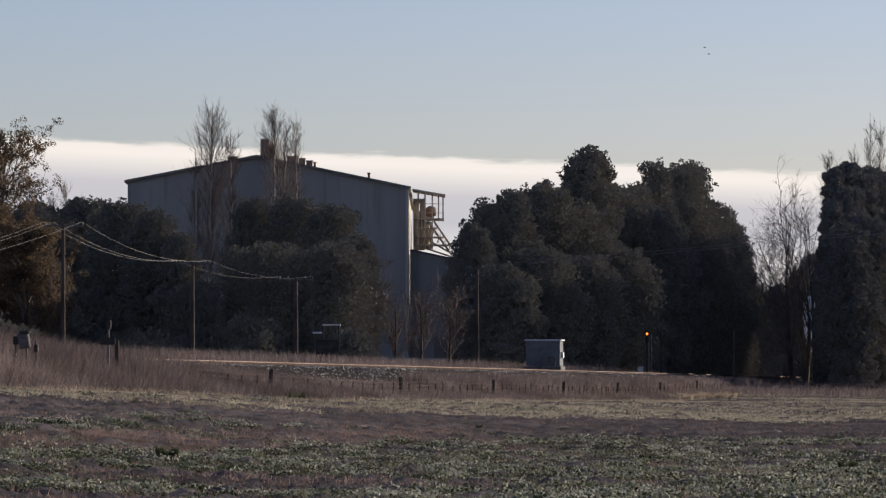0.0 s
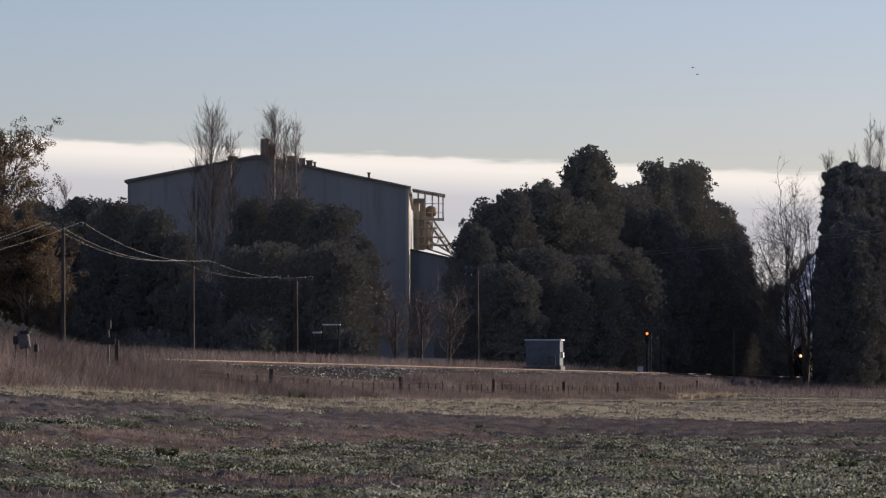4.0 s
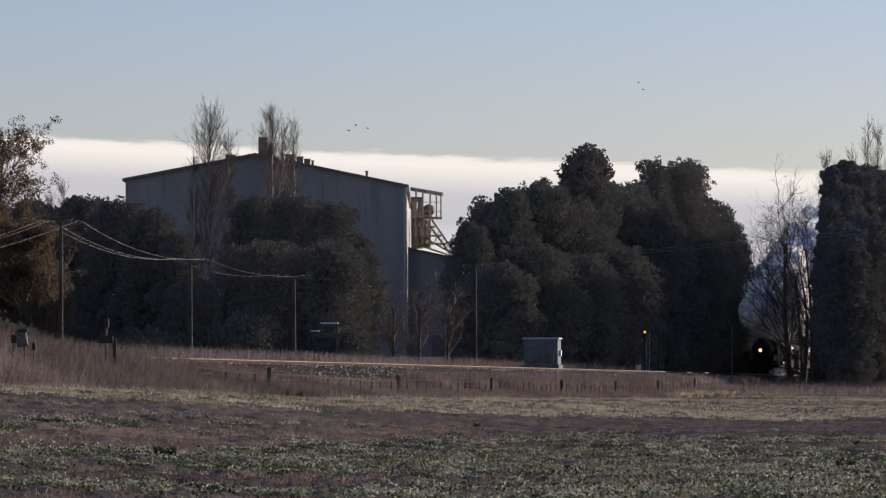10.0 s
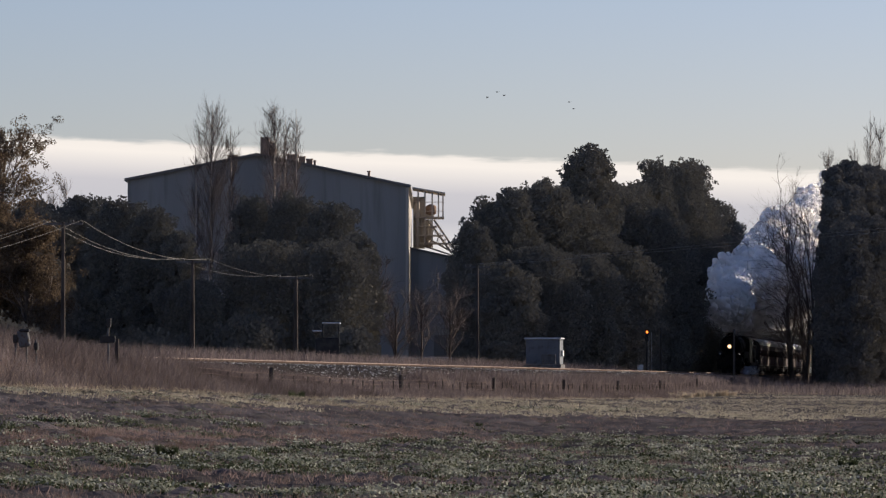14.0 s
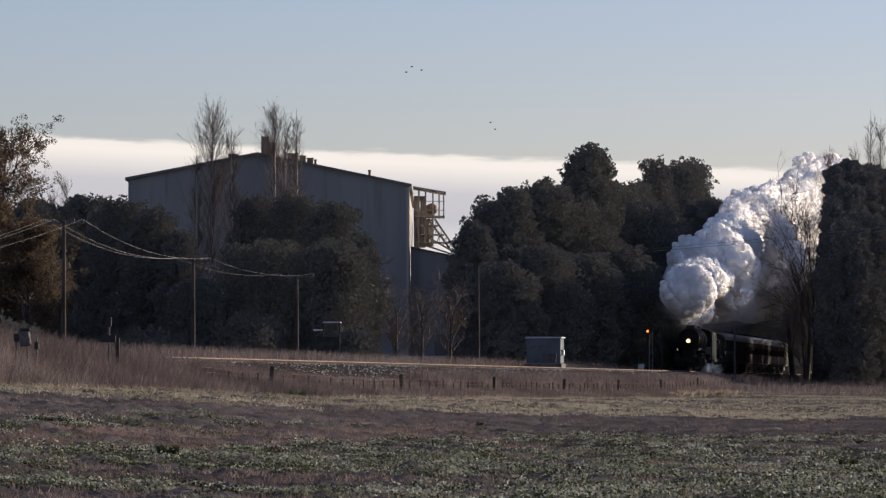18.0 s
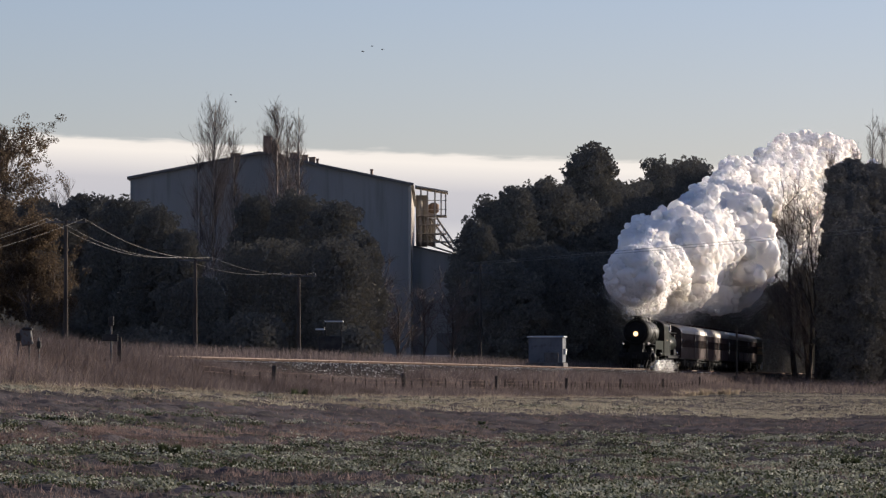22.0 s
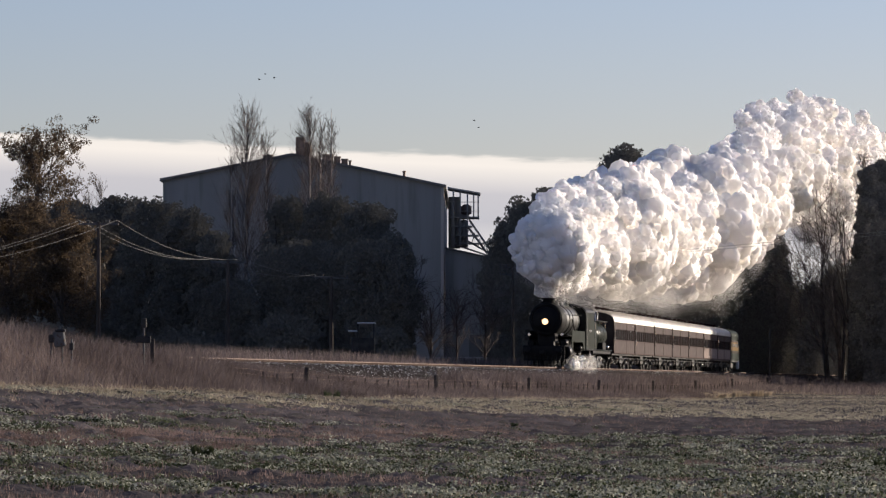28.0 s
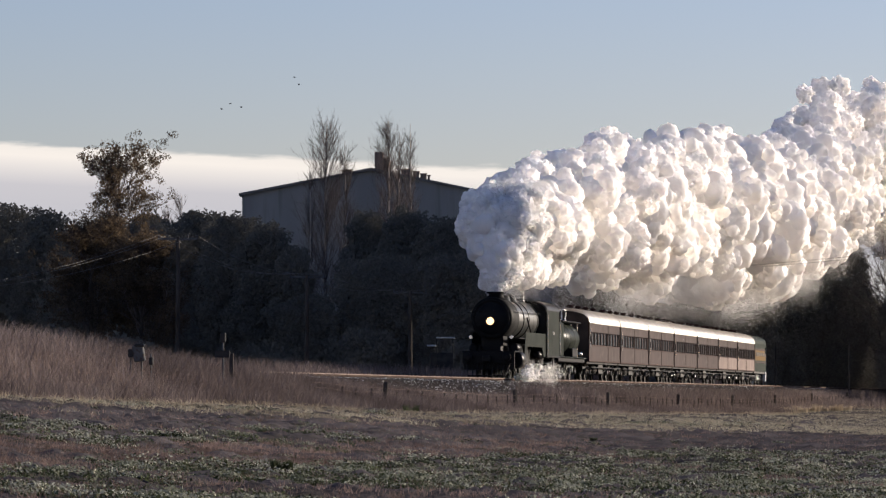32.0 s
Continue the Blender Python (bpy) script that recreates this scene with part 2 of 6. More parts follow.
def steam_material():
    """Dense white water vapour: bright, soft, with billows in its relief."""
    m = bpy.data.materials.new("steam")
    m.use_nodes = True
    nt = m.node_tree
    b = nt.nodes["Principled BSDF"]
    b.inputs["Base Color"].default_value = (0.985, 0.965, 0.955, 1)
    b.inputs["Roughness"].default_value = 1.0
    b.inputs["Specular IOR Level"].default_value = 0.0
    b.subsurface_method = "BURLEY"
    b.inputs["Subsurface Weight"].default_value = 0.7
    b.inputs["Subsurface Radius"].default_value = (1.0, 0.95, 0.88)
    b.inputs["Subsurface Scale"].default_value = 1.3
    tc = nt.nodes.new("ShaderNodeTexCoord")
    warp = nt.nodes.new("ShaderNodeTexNoise")
    warp.inputs["Scale"].default_value, warp.inputs["Detail"].default_value = 2.2, 2
    nt.links.new(tc.outputs["Object"], warp.inputs["Vector"])
    wv = nt.nodes.new("ShaderNodeMix")
    wv.data_type, wv.blend_type = "RGBA", "ADD"
    wv.inputs[0].default_value = 0.16
    nt.links.new(tc.outputs["Object"], wv.inputs[6])
    nt.links.new(warp.outputs["Color"], wv.inputs[7])
    normal = None
    for scale, depth in ((3.0, 0.10), (7.0, 0.035)):          # small round florets at two sizes
        ce = nt.nodes.new("ShaderNodeTexVoronoi")
        ce.feature = "SMOOTH_F1"
        ce.inputs["Scale"].default_value, ce.inputs["Smoothness"].default_value = scale, 0.12
        nt.links.new(wv.outputs[2], ce.inputs["Vector"])
        sq = nt.nodes.new("ShaderNodeMath")
        sq.operation = "MULTIPLY"
        nt.links.new(ce.outputs["Distance"], sq.inputs[0])
        nt.links.new(ce.outputs["Distance"], sq.inputs[1])
        bp = nt.nodes.new("ShaderNodeBump")
        bp.invert = True
        bp.inputs["Strength"].default_value, bp.inputs["Distance"].default_value = 0.8, depth
        nt.links.new(sq.outputs[0], bp.inputs["Height"])
        if normal:
            nt.links.new(normal, bp.inputs["Normal"])
        normal = bp.outputs[0]
    nt.links.new(normal, b.inputs["Normal"])
    tr = nt.nodes.new("ShaderNodeBsdfTranslucent")
    tr.inputs[0].default_value = (0.97, 0.93, 0.87, 1)
    ms = nt.nodes.new("ShaderNodeMixShader")
    ms.inputs[0].default_value = 0.36
    nt.links.new(b.outputs[0], ms.inputs[1])
    nt.links.new(tr.outputs[0], ms.inputs[2])
    nt.links.new(ms.outputs[0], nt.nodes["Material Output"].inputs[0])
    return m


STEAM = steam_material()
MIST = material("thin_steam", (0.93, 0.90, 0.87), (0.97, 0.95, 0.93), 1.0, scale=1.0, fine=3.0, bump=0, through_light=0.5, spec=0.0)


# ---- mesh tools ----
class Geo:
    """Collects vertices and faces of one mesh."""

    def __init__(self):
        self.v, self.f, self.s, self.m, self.mats = [], [], [], [], []

    def add(self, verts, faces, smooth=False, slot=0):
        k = len(self.v)
        self.v.extend([tuple(p) for p in verts])
        for f in faces:
            self.f.append([i + k for i in f])
            self.s.append(smooth)
            self.m.append(slot)
        return self

    def box(self, x0, y0, z0, x1, y1, z1, c=0.015, slot=0, turn=None):
        """A box with chamfered edges."""
        c = min(c, 0.45 * (x1 - x0), 0.45 * (y1 - y0), 0.45 * (z1 - z0))
        o, h = ((x0 + x1) / 2, (y0 + y1) / 2, (z0 + z1) / 2), ((x1 - x0) / 2, (y1 - y0) / 2, (z1 - z0) / 2)
        idx, vs = {}, []
        for sx in (-1, 1):
            for sy in (-1, 1):
                for sz in (-1, 1):
                    s = (sx, sy, sz)
                    for a in range(3):
                        idx[s, a] = len(vs)
                        vs.append([s[i] * (h[i] if i == a else h[i] - c) for i in range(3)])
        fs = []
        for a in range(3):
            b, d = (a + 1) % 3, (a + 2) % 3

            def key(sa, sb, sd):
                s = [0, 0, 0]
                s[a], s[b], s[d] = sa, sb, sd
                return tuple(s)
            for sa in (-1, 1):
                fs.append([idx[key(sa, i, j), a] for i, j in ((-1, -1), (1, -1), (1, 1), (-1, 1))])
            for sb in (-1, 1):
                for sd in (-1, 1):
                    fs.append([idx[key(-1, sb, sd), b], idx[key(1, sb, sd), b], idx[key(1, sb, sd), d], idx[key(-1, sb, sd), d]])
        for sx in (-1, 1):
            for sy in (-1, 1):
                for sz in (-1, 1):
                    fs.append([idx[(sx, sy, sz), a] for a in range(3)])
        out = []
        for f in fs:
            p = [Vector(vs[i]) for i in f]
            n = (p[1] - p[0]).cross(p[2] - p[0])
            out.append(f if n.dot(sum(p, Vector())) > 0 else f[::-1])
        vs = [Vector(p) + Vector(o) for p in vs]
        if turn:
            vs = [turn @ p for p in vs]
        return self.add(vs, out, False, slot)

    def ring_loft(self, rings, smooth=True, caps=True, slot=0, closed=True):
        n = len(rings[0])
        vs = [p for r in rings for p in r]
        fs = []
        for k in range(len(rings) - 1):
            for i in range(n if closed else n - 1):
                j = (i + 1) % n
                fs.append([k * n + i, k * n + j, (k + 1) * n + j, (k + 1) * n + i])
        self.add(vs, fs, smooth, slot)
        if caps:
            self.add(rings[0], [list(range(n))[::-1]], False, slot)
            self.add(rings[-1], [list(range(n))], False, slot)
        return self

    def tube(self, pts, r, n=6, slot=0, smooth=True, caps=True):
        """A tube along points; r is one radius or one for each point."""
        pts = [Vector(p) for p in pts]
        rs = r if isinstance(r, (list, tuple)) else [r] * len(pts)
        rings = []
        for i, p in enumerate(pts):
            d = (pts[min(i + 1, len(pts) - 1)] - pts[max(i - 1, 0)]).normalized()
            a = d.cross(Vector((0, 0, 1)) if abs(d.z) < 0.9 else Vector((1, 0, 0))).normalized()
            b = d.cross(a)
            rings.append([p + (a * math.cos(q) + b * math.sin(q)) * rs[i] for q in [2 * math.pi * k / n for k in range(n)]])
        return self.ring_loft(rings, smooth, caps, slot)

    def cyl(self, p, q, r, r2=None, n=16, slot=0):
        return self.tube([p, q], [r, r if r2 is None else r2], n, slot)

    def turned(self, profile, p, axis, n=24, slot=0):
        """A turned body: (along, radius) pairs from p along axis."""
        p, d = Vector(p), Vector(axis).normalized()
        a = d.cross(Vector((0, 0, 1)) if abs(d.z) < 0.9 else Vector((1, 0, 0))).normalized()
        b = d.cross(a)
        return self.ring_loft([[p + d * s + (a * math.cos(q) + b * math.sin(q)) * r for q in [2 * math.pi * k / n for k in range(n)]] for s, r in profile], True, True, slot)

    def mesh(self, name, *mats):
        me = bpy.data.meshes.new(name)
        me.from_pydata(self.v, [], self.f)
        me.polygons.foreach_set("use_smooth", self.s)
        me.polygons.foreach_set("material_index", self.m)
        for m in mats:
            me.materials.append(m)
        me.update()
        return me


def part(name, geo, mat, parent=None, label="", m=None):
    """Links a mesh as one object under a thing or under a part."""
    me = geo if isinstance(geo, bpy.types.Mesh) else geo.mesh(name, *(mat if isinstance(mat, (list, tuple)) else [mat]))
    ob = new(name, me)
    if parent:
        ob.parent = parent
    if m is not None:
        ob.matrix_basis = m
    if label:
        ob["label"] = label
    return ob


def thing(name, m, label, category, group="", kind=""):
    ob = new(name)
    ob.empty_display_size = 0.3
    ob.matrix_basis = m
    return tagged(ob, label, category, group, kind)


def np_mesh(name, verts, faces, mat, smooth=False):
    """A mesh from arrays: verts (n, 3), faces (k, 3 or 4)."""
    me = bpy.data.meshes.new(name)
    k = faces.shape[1]
    me.vertices.add(len(verts))
    me.vertices.foreach_set("co", verts.astype(np.float32).ravel())
    me.loops.add(faces.size)
    me.loops.foreach_set("vertex_index", faces.astype(np.int32).ravel())
    me.polygons.add(len(faces))
    me.polygons.foreach_set("loop_start", np.arange(0, faces.size, k, dtype=np.int32))
    me.polygons.foreach_set("use_smooth", np.full(len(faces), smooth))
    me.materials.append(mat)
    me.update(calc_edges=True)
    me.validate()
    return me


# ---- the lie of the land: u is the distance from the track's centre line, towards the camera ----
TRACK_X0, TRACK_DX = -33.15, 0.13754          # the track's centre is at x = X0 + DX * y
HEAD = math.degrees(math.atan(TRACK_DX))
COS = math.cos(radians(HEAD))
RAIL_TOP = 2.5


def track_x(y):
    return TRACK_X0 + TRACK_DX * y


def to_u(x, y):
    return (x - track_x(y)) * COS


def place(u, y):
    return track_x(y) + u / COS, y


def ease(t):
    t = np.clip(t, 0, 1)
    return t * t * (3 - 2 * t)


def ground_z(x, y):
    x, y = np.asarray(x, float), np.asarray(y, float)
    u = (x - track_x(y)) * COS
    verge = np.interp(y, [0, 45, 105, 129, 169, 260, 314, 490, 700, 1500], [1.9, 1.7, 1.40, 1.16, 0.84, 0.45, 0.50, 1.45, 1.7, 1.7])
    crest = np.interp(y, [0, 105, 118, 135, 160, 185, 500, 1500], [3.3, 3.1, 2.85, 2.3, 1.75, 1.5, 1.55, 1.8])
    base = np.interp(y, [0, 300, 450, 600, 1500], [0.35, 0.35, 1.1, 1.5, 1.6])
    z = base + (verge - base) * ease((26 - u) / 18)
    z = np.where(u < 8, verge + (crest - verge) * ease((8 - u) / 4.6), z)
    z = np.where(u < 3.2, crest + (1.9 - crest) * ease((3.4 - u) / 1.4), z)
    z = np.where(u < -2, 1.9 + 0.8 * ease((-2 - u) / 5), z)
    wave = 0.05 * np.sin(x * 0.31 + 1.3 * np.sin(y * 0.043)) + 0.04 * np.sin(y * 0.17 + 0.7 * np.sin(x * 0.2))
    return z + wave * np.clip((np.abs(u) - 3) / 3, 0, 1) * 0.8


def gz(x, y):
    return float(ground_z(x, y))


def patch(x, y, s, sx=0.4, seed=0.0):
    """Soft patches, longer across the view than along it, between -1 and 1."""
    x, y = x * s * sx, y * s
    return 0.6 * np.sin(x * 1.7 + 2.1 * np.sin(y * 0.9 + seed)) * np.sin(y * 1.3 + 1.7 * np.sin(x * 0.8 + seed)) + 0.4 * np.sin(x * 4.1 + y * 2.9 + seed) * np.sin(y * 3.7 - x * 1.9)


def build_ground():
    us = np.array([-2500, -1200, -600, -300, -150, -80, -45, -28, -18, -12, -9, -7, -5, -4, -3.2, -2.6, -2, 0, 2, 2.6, 3.2, 3.8, 4.5, 5.2, 6, 6.8, 7.5]
                  + list(np.arange(8, 36, 0.15)) + [38, 42, 48, 56, 70, 95, 140, 220, 400, 800, 1500, 3000], float)
    ys = np.array([-400, -200, -80, -20, 0, 15, 25, 32] + list(np.arange(36, 100, 0.17)) + list(np.arange(100, 130, 0.35)) + list(np.arange(130, 260, 0.8)) + list(np.arange(260, 520, 6)) + [540, 580, 640, 720, 850, 1100, 1600, 2500, 4400], float)
    U, Y = np.meshgrid(us, ys)
    X = TRACK_X0 + TRACK_DX * Y + U / COS
    Z = ground_z(X, Y)
    rng = np.random.RandomState(3)
    near = (U > 8.5) & (Y > 30) & (Y < 260)
    clod = rng.uniform(0, 1, Z.shape)
    clod = 0.5 * clod + 0.25 * np.roll(clod, 1, 1) + 0.25 * np.roll(clod, 1, 0)
    lumps = np.clip(clod - 0.35, 0, 1) ** 1.6 * 0.26 + 0.05 * np.clip(patch(X, Y, 1.3, 0.6, 1.0), 0, 1)    # clods and hollows
    Z = Z + near * (lumps - 0.03)
    n = len(us)
    i = np.arange((len(ys) - 1) * (n - 1))
    a = (i // (n - 1)) * n + i % (n - 1)
    faces = np.stack([a, a + 1, a + n + 1, a + n], 1)
    me = np_mesh("ground", np.stack([X, Y, Z], -1).reshape(-1, 3), faces, FIELD, True)
    me.materials.append(VERGE)
    uc = U.ravel()[a]
    me.polygons.foreach_set("material_index", ((uc < 8.6) | (Y.ravel()[a] > 335)).astype(np.int32))
    return tagged(new("ground", me), "frosted stubble field rising to a rough grass verge", "ground", kind="structure")


build_ground()


def blades(name, pts, hgt, wid, lean, mat, seed, label, category, simple=False):
    """Grass blades at many places as one mesh: each blade a bent, tapering strip."""
    rng = np.random.RandomState(seed)
    n = len(pts)
    a = rng.uniform(0, 2 * np.pi, n)
    h = hgt * rng.uniform(0.45, 1.15, n)
    w = wid * rng.uniform(0.6, 1.4, n)
    d = np.stack([np.cos(a), np.sin(a), np.zeros(n)], 1)
    b = rng.uniform(0, 2 * np.pi, n)
    out = np.stack([np.cos(b), np.sin(b), np.zeros(n)], 1) * (h * lean * rng.uniform(0.2, 1.3, n))[:, None]
    up = np.zeros((n, 3))
    up[:, 2] = h
    if simple:
        v = np.stack([pts - d * w[:, None], pts + d * w[:, None], pts + up + out], 1)
        return tagged(new(name, np_mesh(name, v.reshape(-1, 3), (np.arange(n) * 3)[:, None] + [0, 1, 2], mat)), label, category, kind="stuff")
    v = np.empty((n, 5, 3))
    v[:, 0] = pts - d * w[:, None]
    v[:, 1] = pts + d * w[:, None]
    mid = pts + up * 0.6 + out * 0.4
    v[:, 2] = mid + d * (w * 0.7)[:, None]
    v[:, 3] = mid - d * (w * 0.7)[:, None]
    v[:, 4] = pts + up * 0.96 + out
    k = (np.arange(n) * 5)[:, None]
    f = np.concatenate([k + [0, 1, 2], k + [0, 2, 3], k + [3, 2, 4]])
    return tagged(new(name, np_mesh(name, v.reshape(-1, 3), f, mat)), label, category, kind="stuff")


def scatter(n, u0, u1, y0, y1, seed, keep=None, log=True):
    rng = np.random.RandomState(seed)
    y = np.exp(rng.uniform(np.log(y0), np.log(y1), n)) if log else rng.uniform(y0, y1, n)
    u = rng.uniform(u0, u1, n)
    x = track_x(y) + u / COS
    ok = (x > -0.19 * y) & (x < 0.125 * y)
    if keep is not None:
        ok &= keep(x, y, u, rng)
    x, y = x[ok], y[ok]
    return np.stack([x, y, ground_z(x, y) - 0.01], 1)


def spread(n, y0, y1, seed, keep=None):
    """Places over the field in the view, thinner with the distance."""
    rng = np.random.RandomState(seed)
    y = np.exp(rng.uniform(np.log(y0), np.log(y1), n))
    x = y * rng.uniform(-0.135, 0.108, n)
    u = to_u(x, y)
    ok = (u > 7.6)
    if keep is not None:
        ok &= keep(x, y, u, rng)
    x, y = x[ok], y[ok]
    return np.stack([x, y, ground_z(x, y) - 0.01], 1)


def clumped(pts, each, radius, seed):
    """Each place becomes a clump of many blades."""
    rng = np.random.RandomState(seed)
    size = np.repeat(rng.uniform(0.5, 1.3, len(pts)), each)[:, None]
    p = np.repeat(pts, each, 0) + rng.normal(0, 1, (len(pts) * each, 3)) * [radius * 1.5, radius, 0] * size
    p[:, 2] = ground_z(p[:, 0], p[:, 1]) - 0.01
    return p


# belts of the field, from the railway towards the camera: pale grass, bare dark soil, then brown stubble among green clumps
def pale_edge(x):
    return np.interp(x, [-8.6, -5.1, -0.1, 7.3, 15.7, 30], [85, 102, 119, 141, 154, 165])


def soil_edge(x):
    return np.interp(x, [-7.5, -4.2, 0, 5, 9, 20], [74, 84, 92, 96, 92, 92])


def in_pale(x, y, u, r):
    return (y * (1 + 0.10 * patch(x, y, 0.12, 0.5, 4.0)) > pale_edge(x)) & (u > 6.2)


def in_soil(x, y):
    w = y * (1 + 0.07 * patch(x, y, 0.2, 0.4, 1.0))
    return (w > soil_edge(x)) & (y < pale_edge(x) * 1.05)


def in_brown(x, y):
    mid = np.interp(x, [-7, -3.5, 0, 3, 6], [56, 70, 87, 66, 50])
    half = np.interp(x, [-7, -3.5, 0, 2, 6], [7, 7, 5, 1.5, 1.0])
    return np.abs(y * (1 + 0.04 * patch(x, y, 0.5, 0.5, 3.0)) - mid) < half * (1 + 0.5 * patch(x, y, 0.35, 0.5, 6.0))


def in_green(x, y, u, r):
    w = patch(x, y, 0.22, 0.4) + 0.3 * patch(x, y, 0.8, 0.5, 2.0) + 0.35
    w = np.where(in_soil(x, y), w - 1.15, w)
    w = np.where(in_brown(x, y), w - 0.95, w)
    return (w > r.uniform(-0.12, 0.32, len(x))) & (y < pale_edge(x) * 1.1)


def tussocks(pts, each, size, seed):
    """Low mounds of leaves: dark green sides, frosted leaves along the crest."""
    rng = np.random.RandomState(seed)
    n = len(pts)
    big = size * rng.uniform(0.35, 1.0, n) ** 1.6 * (1 + (rng.uniform(0, 1, n) > 0.9) * 0.7)
    d = rng.normal(0, 1, (n * each, 3))
    d /= np.linalg.norm(d, axis=1)[:, None]
    d[:, 2] = np.abs(d[:, 2])
    R = np.repeat(big, each)[:, None]
    wide = np.repeat(rng.uniform(1.0, 2.2, n), each)[:, None]
    c = np.repeat(pts, each, 0) + d * R * rng.uniform(0.7, 1.1, (n * each, 1)) * np.concatenate([wide, np.ones_like(wide), np.full_like(wide, 0.55)], 1)
    a = np.cross(d + rng.normal(0, 0.5, d.shape), rng.normal(0, 1, d.shape))
    a /= np.linalg.norm(a, axis=1)[:, None]
    b = np.cross(d + rng.normal(0, 0.5, d.shape), a)
    b /= np.linalg.norm(b, axis=1)[:, None]
    s = (np.clip(0.13 * R[:, 0], 0.008, 0.021) * rng.uniform(0.6, 1.4, n * each))[:, None]
    v = np.stack([c - a * s, c + b * s * 0.6, c + a * s, c - b * s * 0.6], 1)
    frost = d[:, 2] + rng.normal(0, 0.25, n * each) > np.repeat(rng.uniform(0.3, 1.05, n), each)
    for name, pick, mat, label in (("tussock_leaves", ~frost, CLOVER, "dark green clumps of low field plants"), ("frosted_leaves", frost, FROST, "white frosted tips of the low field plants")):
        q = v[pick]
        f = (np.arange(len(q)) * 4)[:, None] + [0, 1, 2, 3]
        tagged(new(name, np_mesh(name, q.reshape(-1, 3), f, mat)), label, "field plants", kind="stuff")


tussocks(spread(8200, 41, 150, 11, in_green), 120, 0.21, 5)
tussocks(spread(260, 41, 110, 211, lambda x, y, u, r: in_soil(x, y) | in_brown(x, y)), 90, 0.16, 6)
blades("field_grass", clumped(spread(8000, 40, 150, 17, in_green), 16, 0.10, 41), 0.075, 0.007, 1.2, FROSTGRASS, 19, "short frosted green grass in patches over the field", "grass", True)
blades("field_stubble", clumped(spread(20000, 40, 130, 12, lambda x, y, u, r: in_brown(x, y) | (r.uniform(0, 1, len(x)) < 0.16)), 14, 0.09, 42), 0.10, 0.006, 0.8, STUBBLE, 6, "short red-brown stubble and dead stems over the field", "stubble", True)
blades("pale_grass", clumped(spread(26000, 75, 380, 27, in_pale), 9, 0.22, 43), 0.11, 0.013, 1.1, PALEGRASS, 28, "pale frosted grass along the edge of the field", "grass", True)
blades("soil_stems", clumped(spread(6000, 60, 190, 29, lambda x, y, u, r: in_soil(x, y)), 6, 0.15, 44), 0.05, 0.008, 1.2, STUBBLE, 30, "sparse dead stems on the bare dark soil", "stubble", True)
blades("verge_straw", scatter(9000, 6.4, 9.2, 80, 420, 13), 0.22, 0.011, 0.9, STRAW, 7, "pale frosted straw along the edge of the field", "grass")
blades("verge_grass", scatter(34000, 3.2, 8.2, 75, 165, 14), 0.62, 0.008, 0.75, GRASS, 8, "tall brown dead grass along the railway verge", "grass")
blades("bank_grass", scatter(42000, 3.6, 8.2, 140, 430, 16), 0.40, 0.012, 0.7, GRASS, 18, "brown dead grass on the railway bank", "grass")
blades("tall_weeds", scatter(16000, 3.4, 5.6, 200, 440, 23), 0.80, 0.016, 0.6, GRASS, 24, "tall brown weeds at the top of the railway bank", "grass")
blades("wood_grass", scatter(34000, 3.4, 60, 335, 600, 25), 0.7, 0.022, 0.7, GRASS, 26, "tall dry grass along the foot of the windbreak", "grass")
blades("far_grass", scatter(24000, -12, -2.6, 90, 420, 15), 0.7, 0.014, 0.5, GRASS, 9, "tall brown dead grass beyond the railway", "grass")


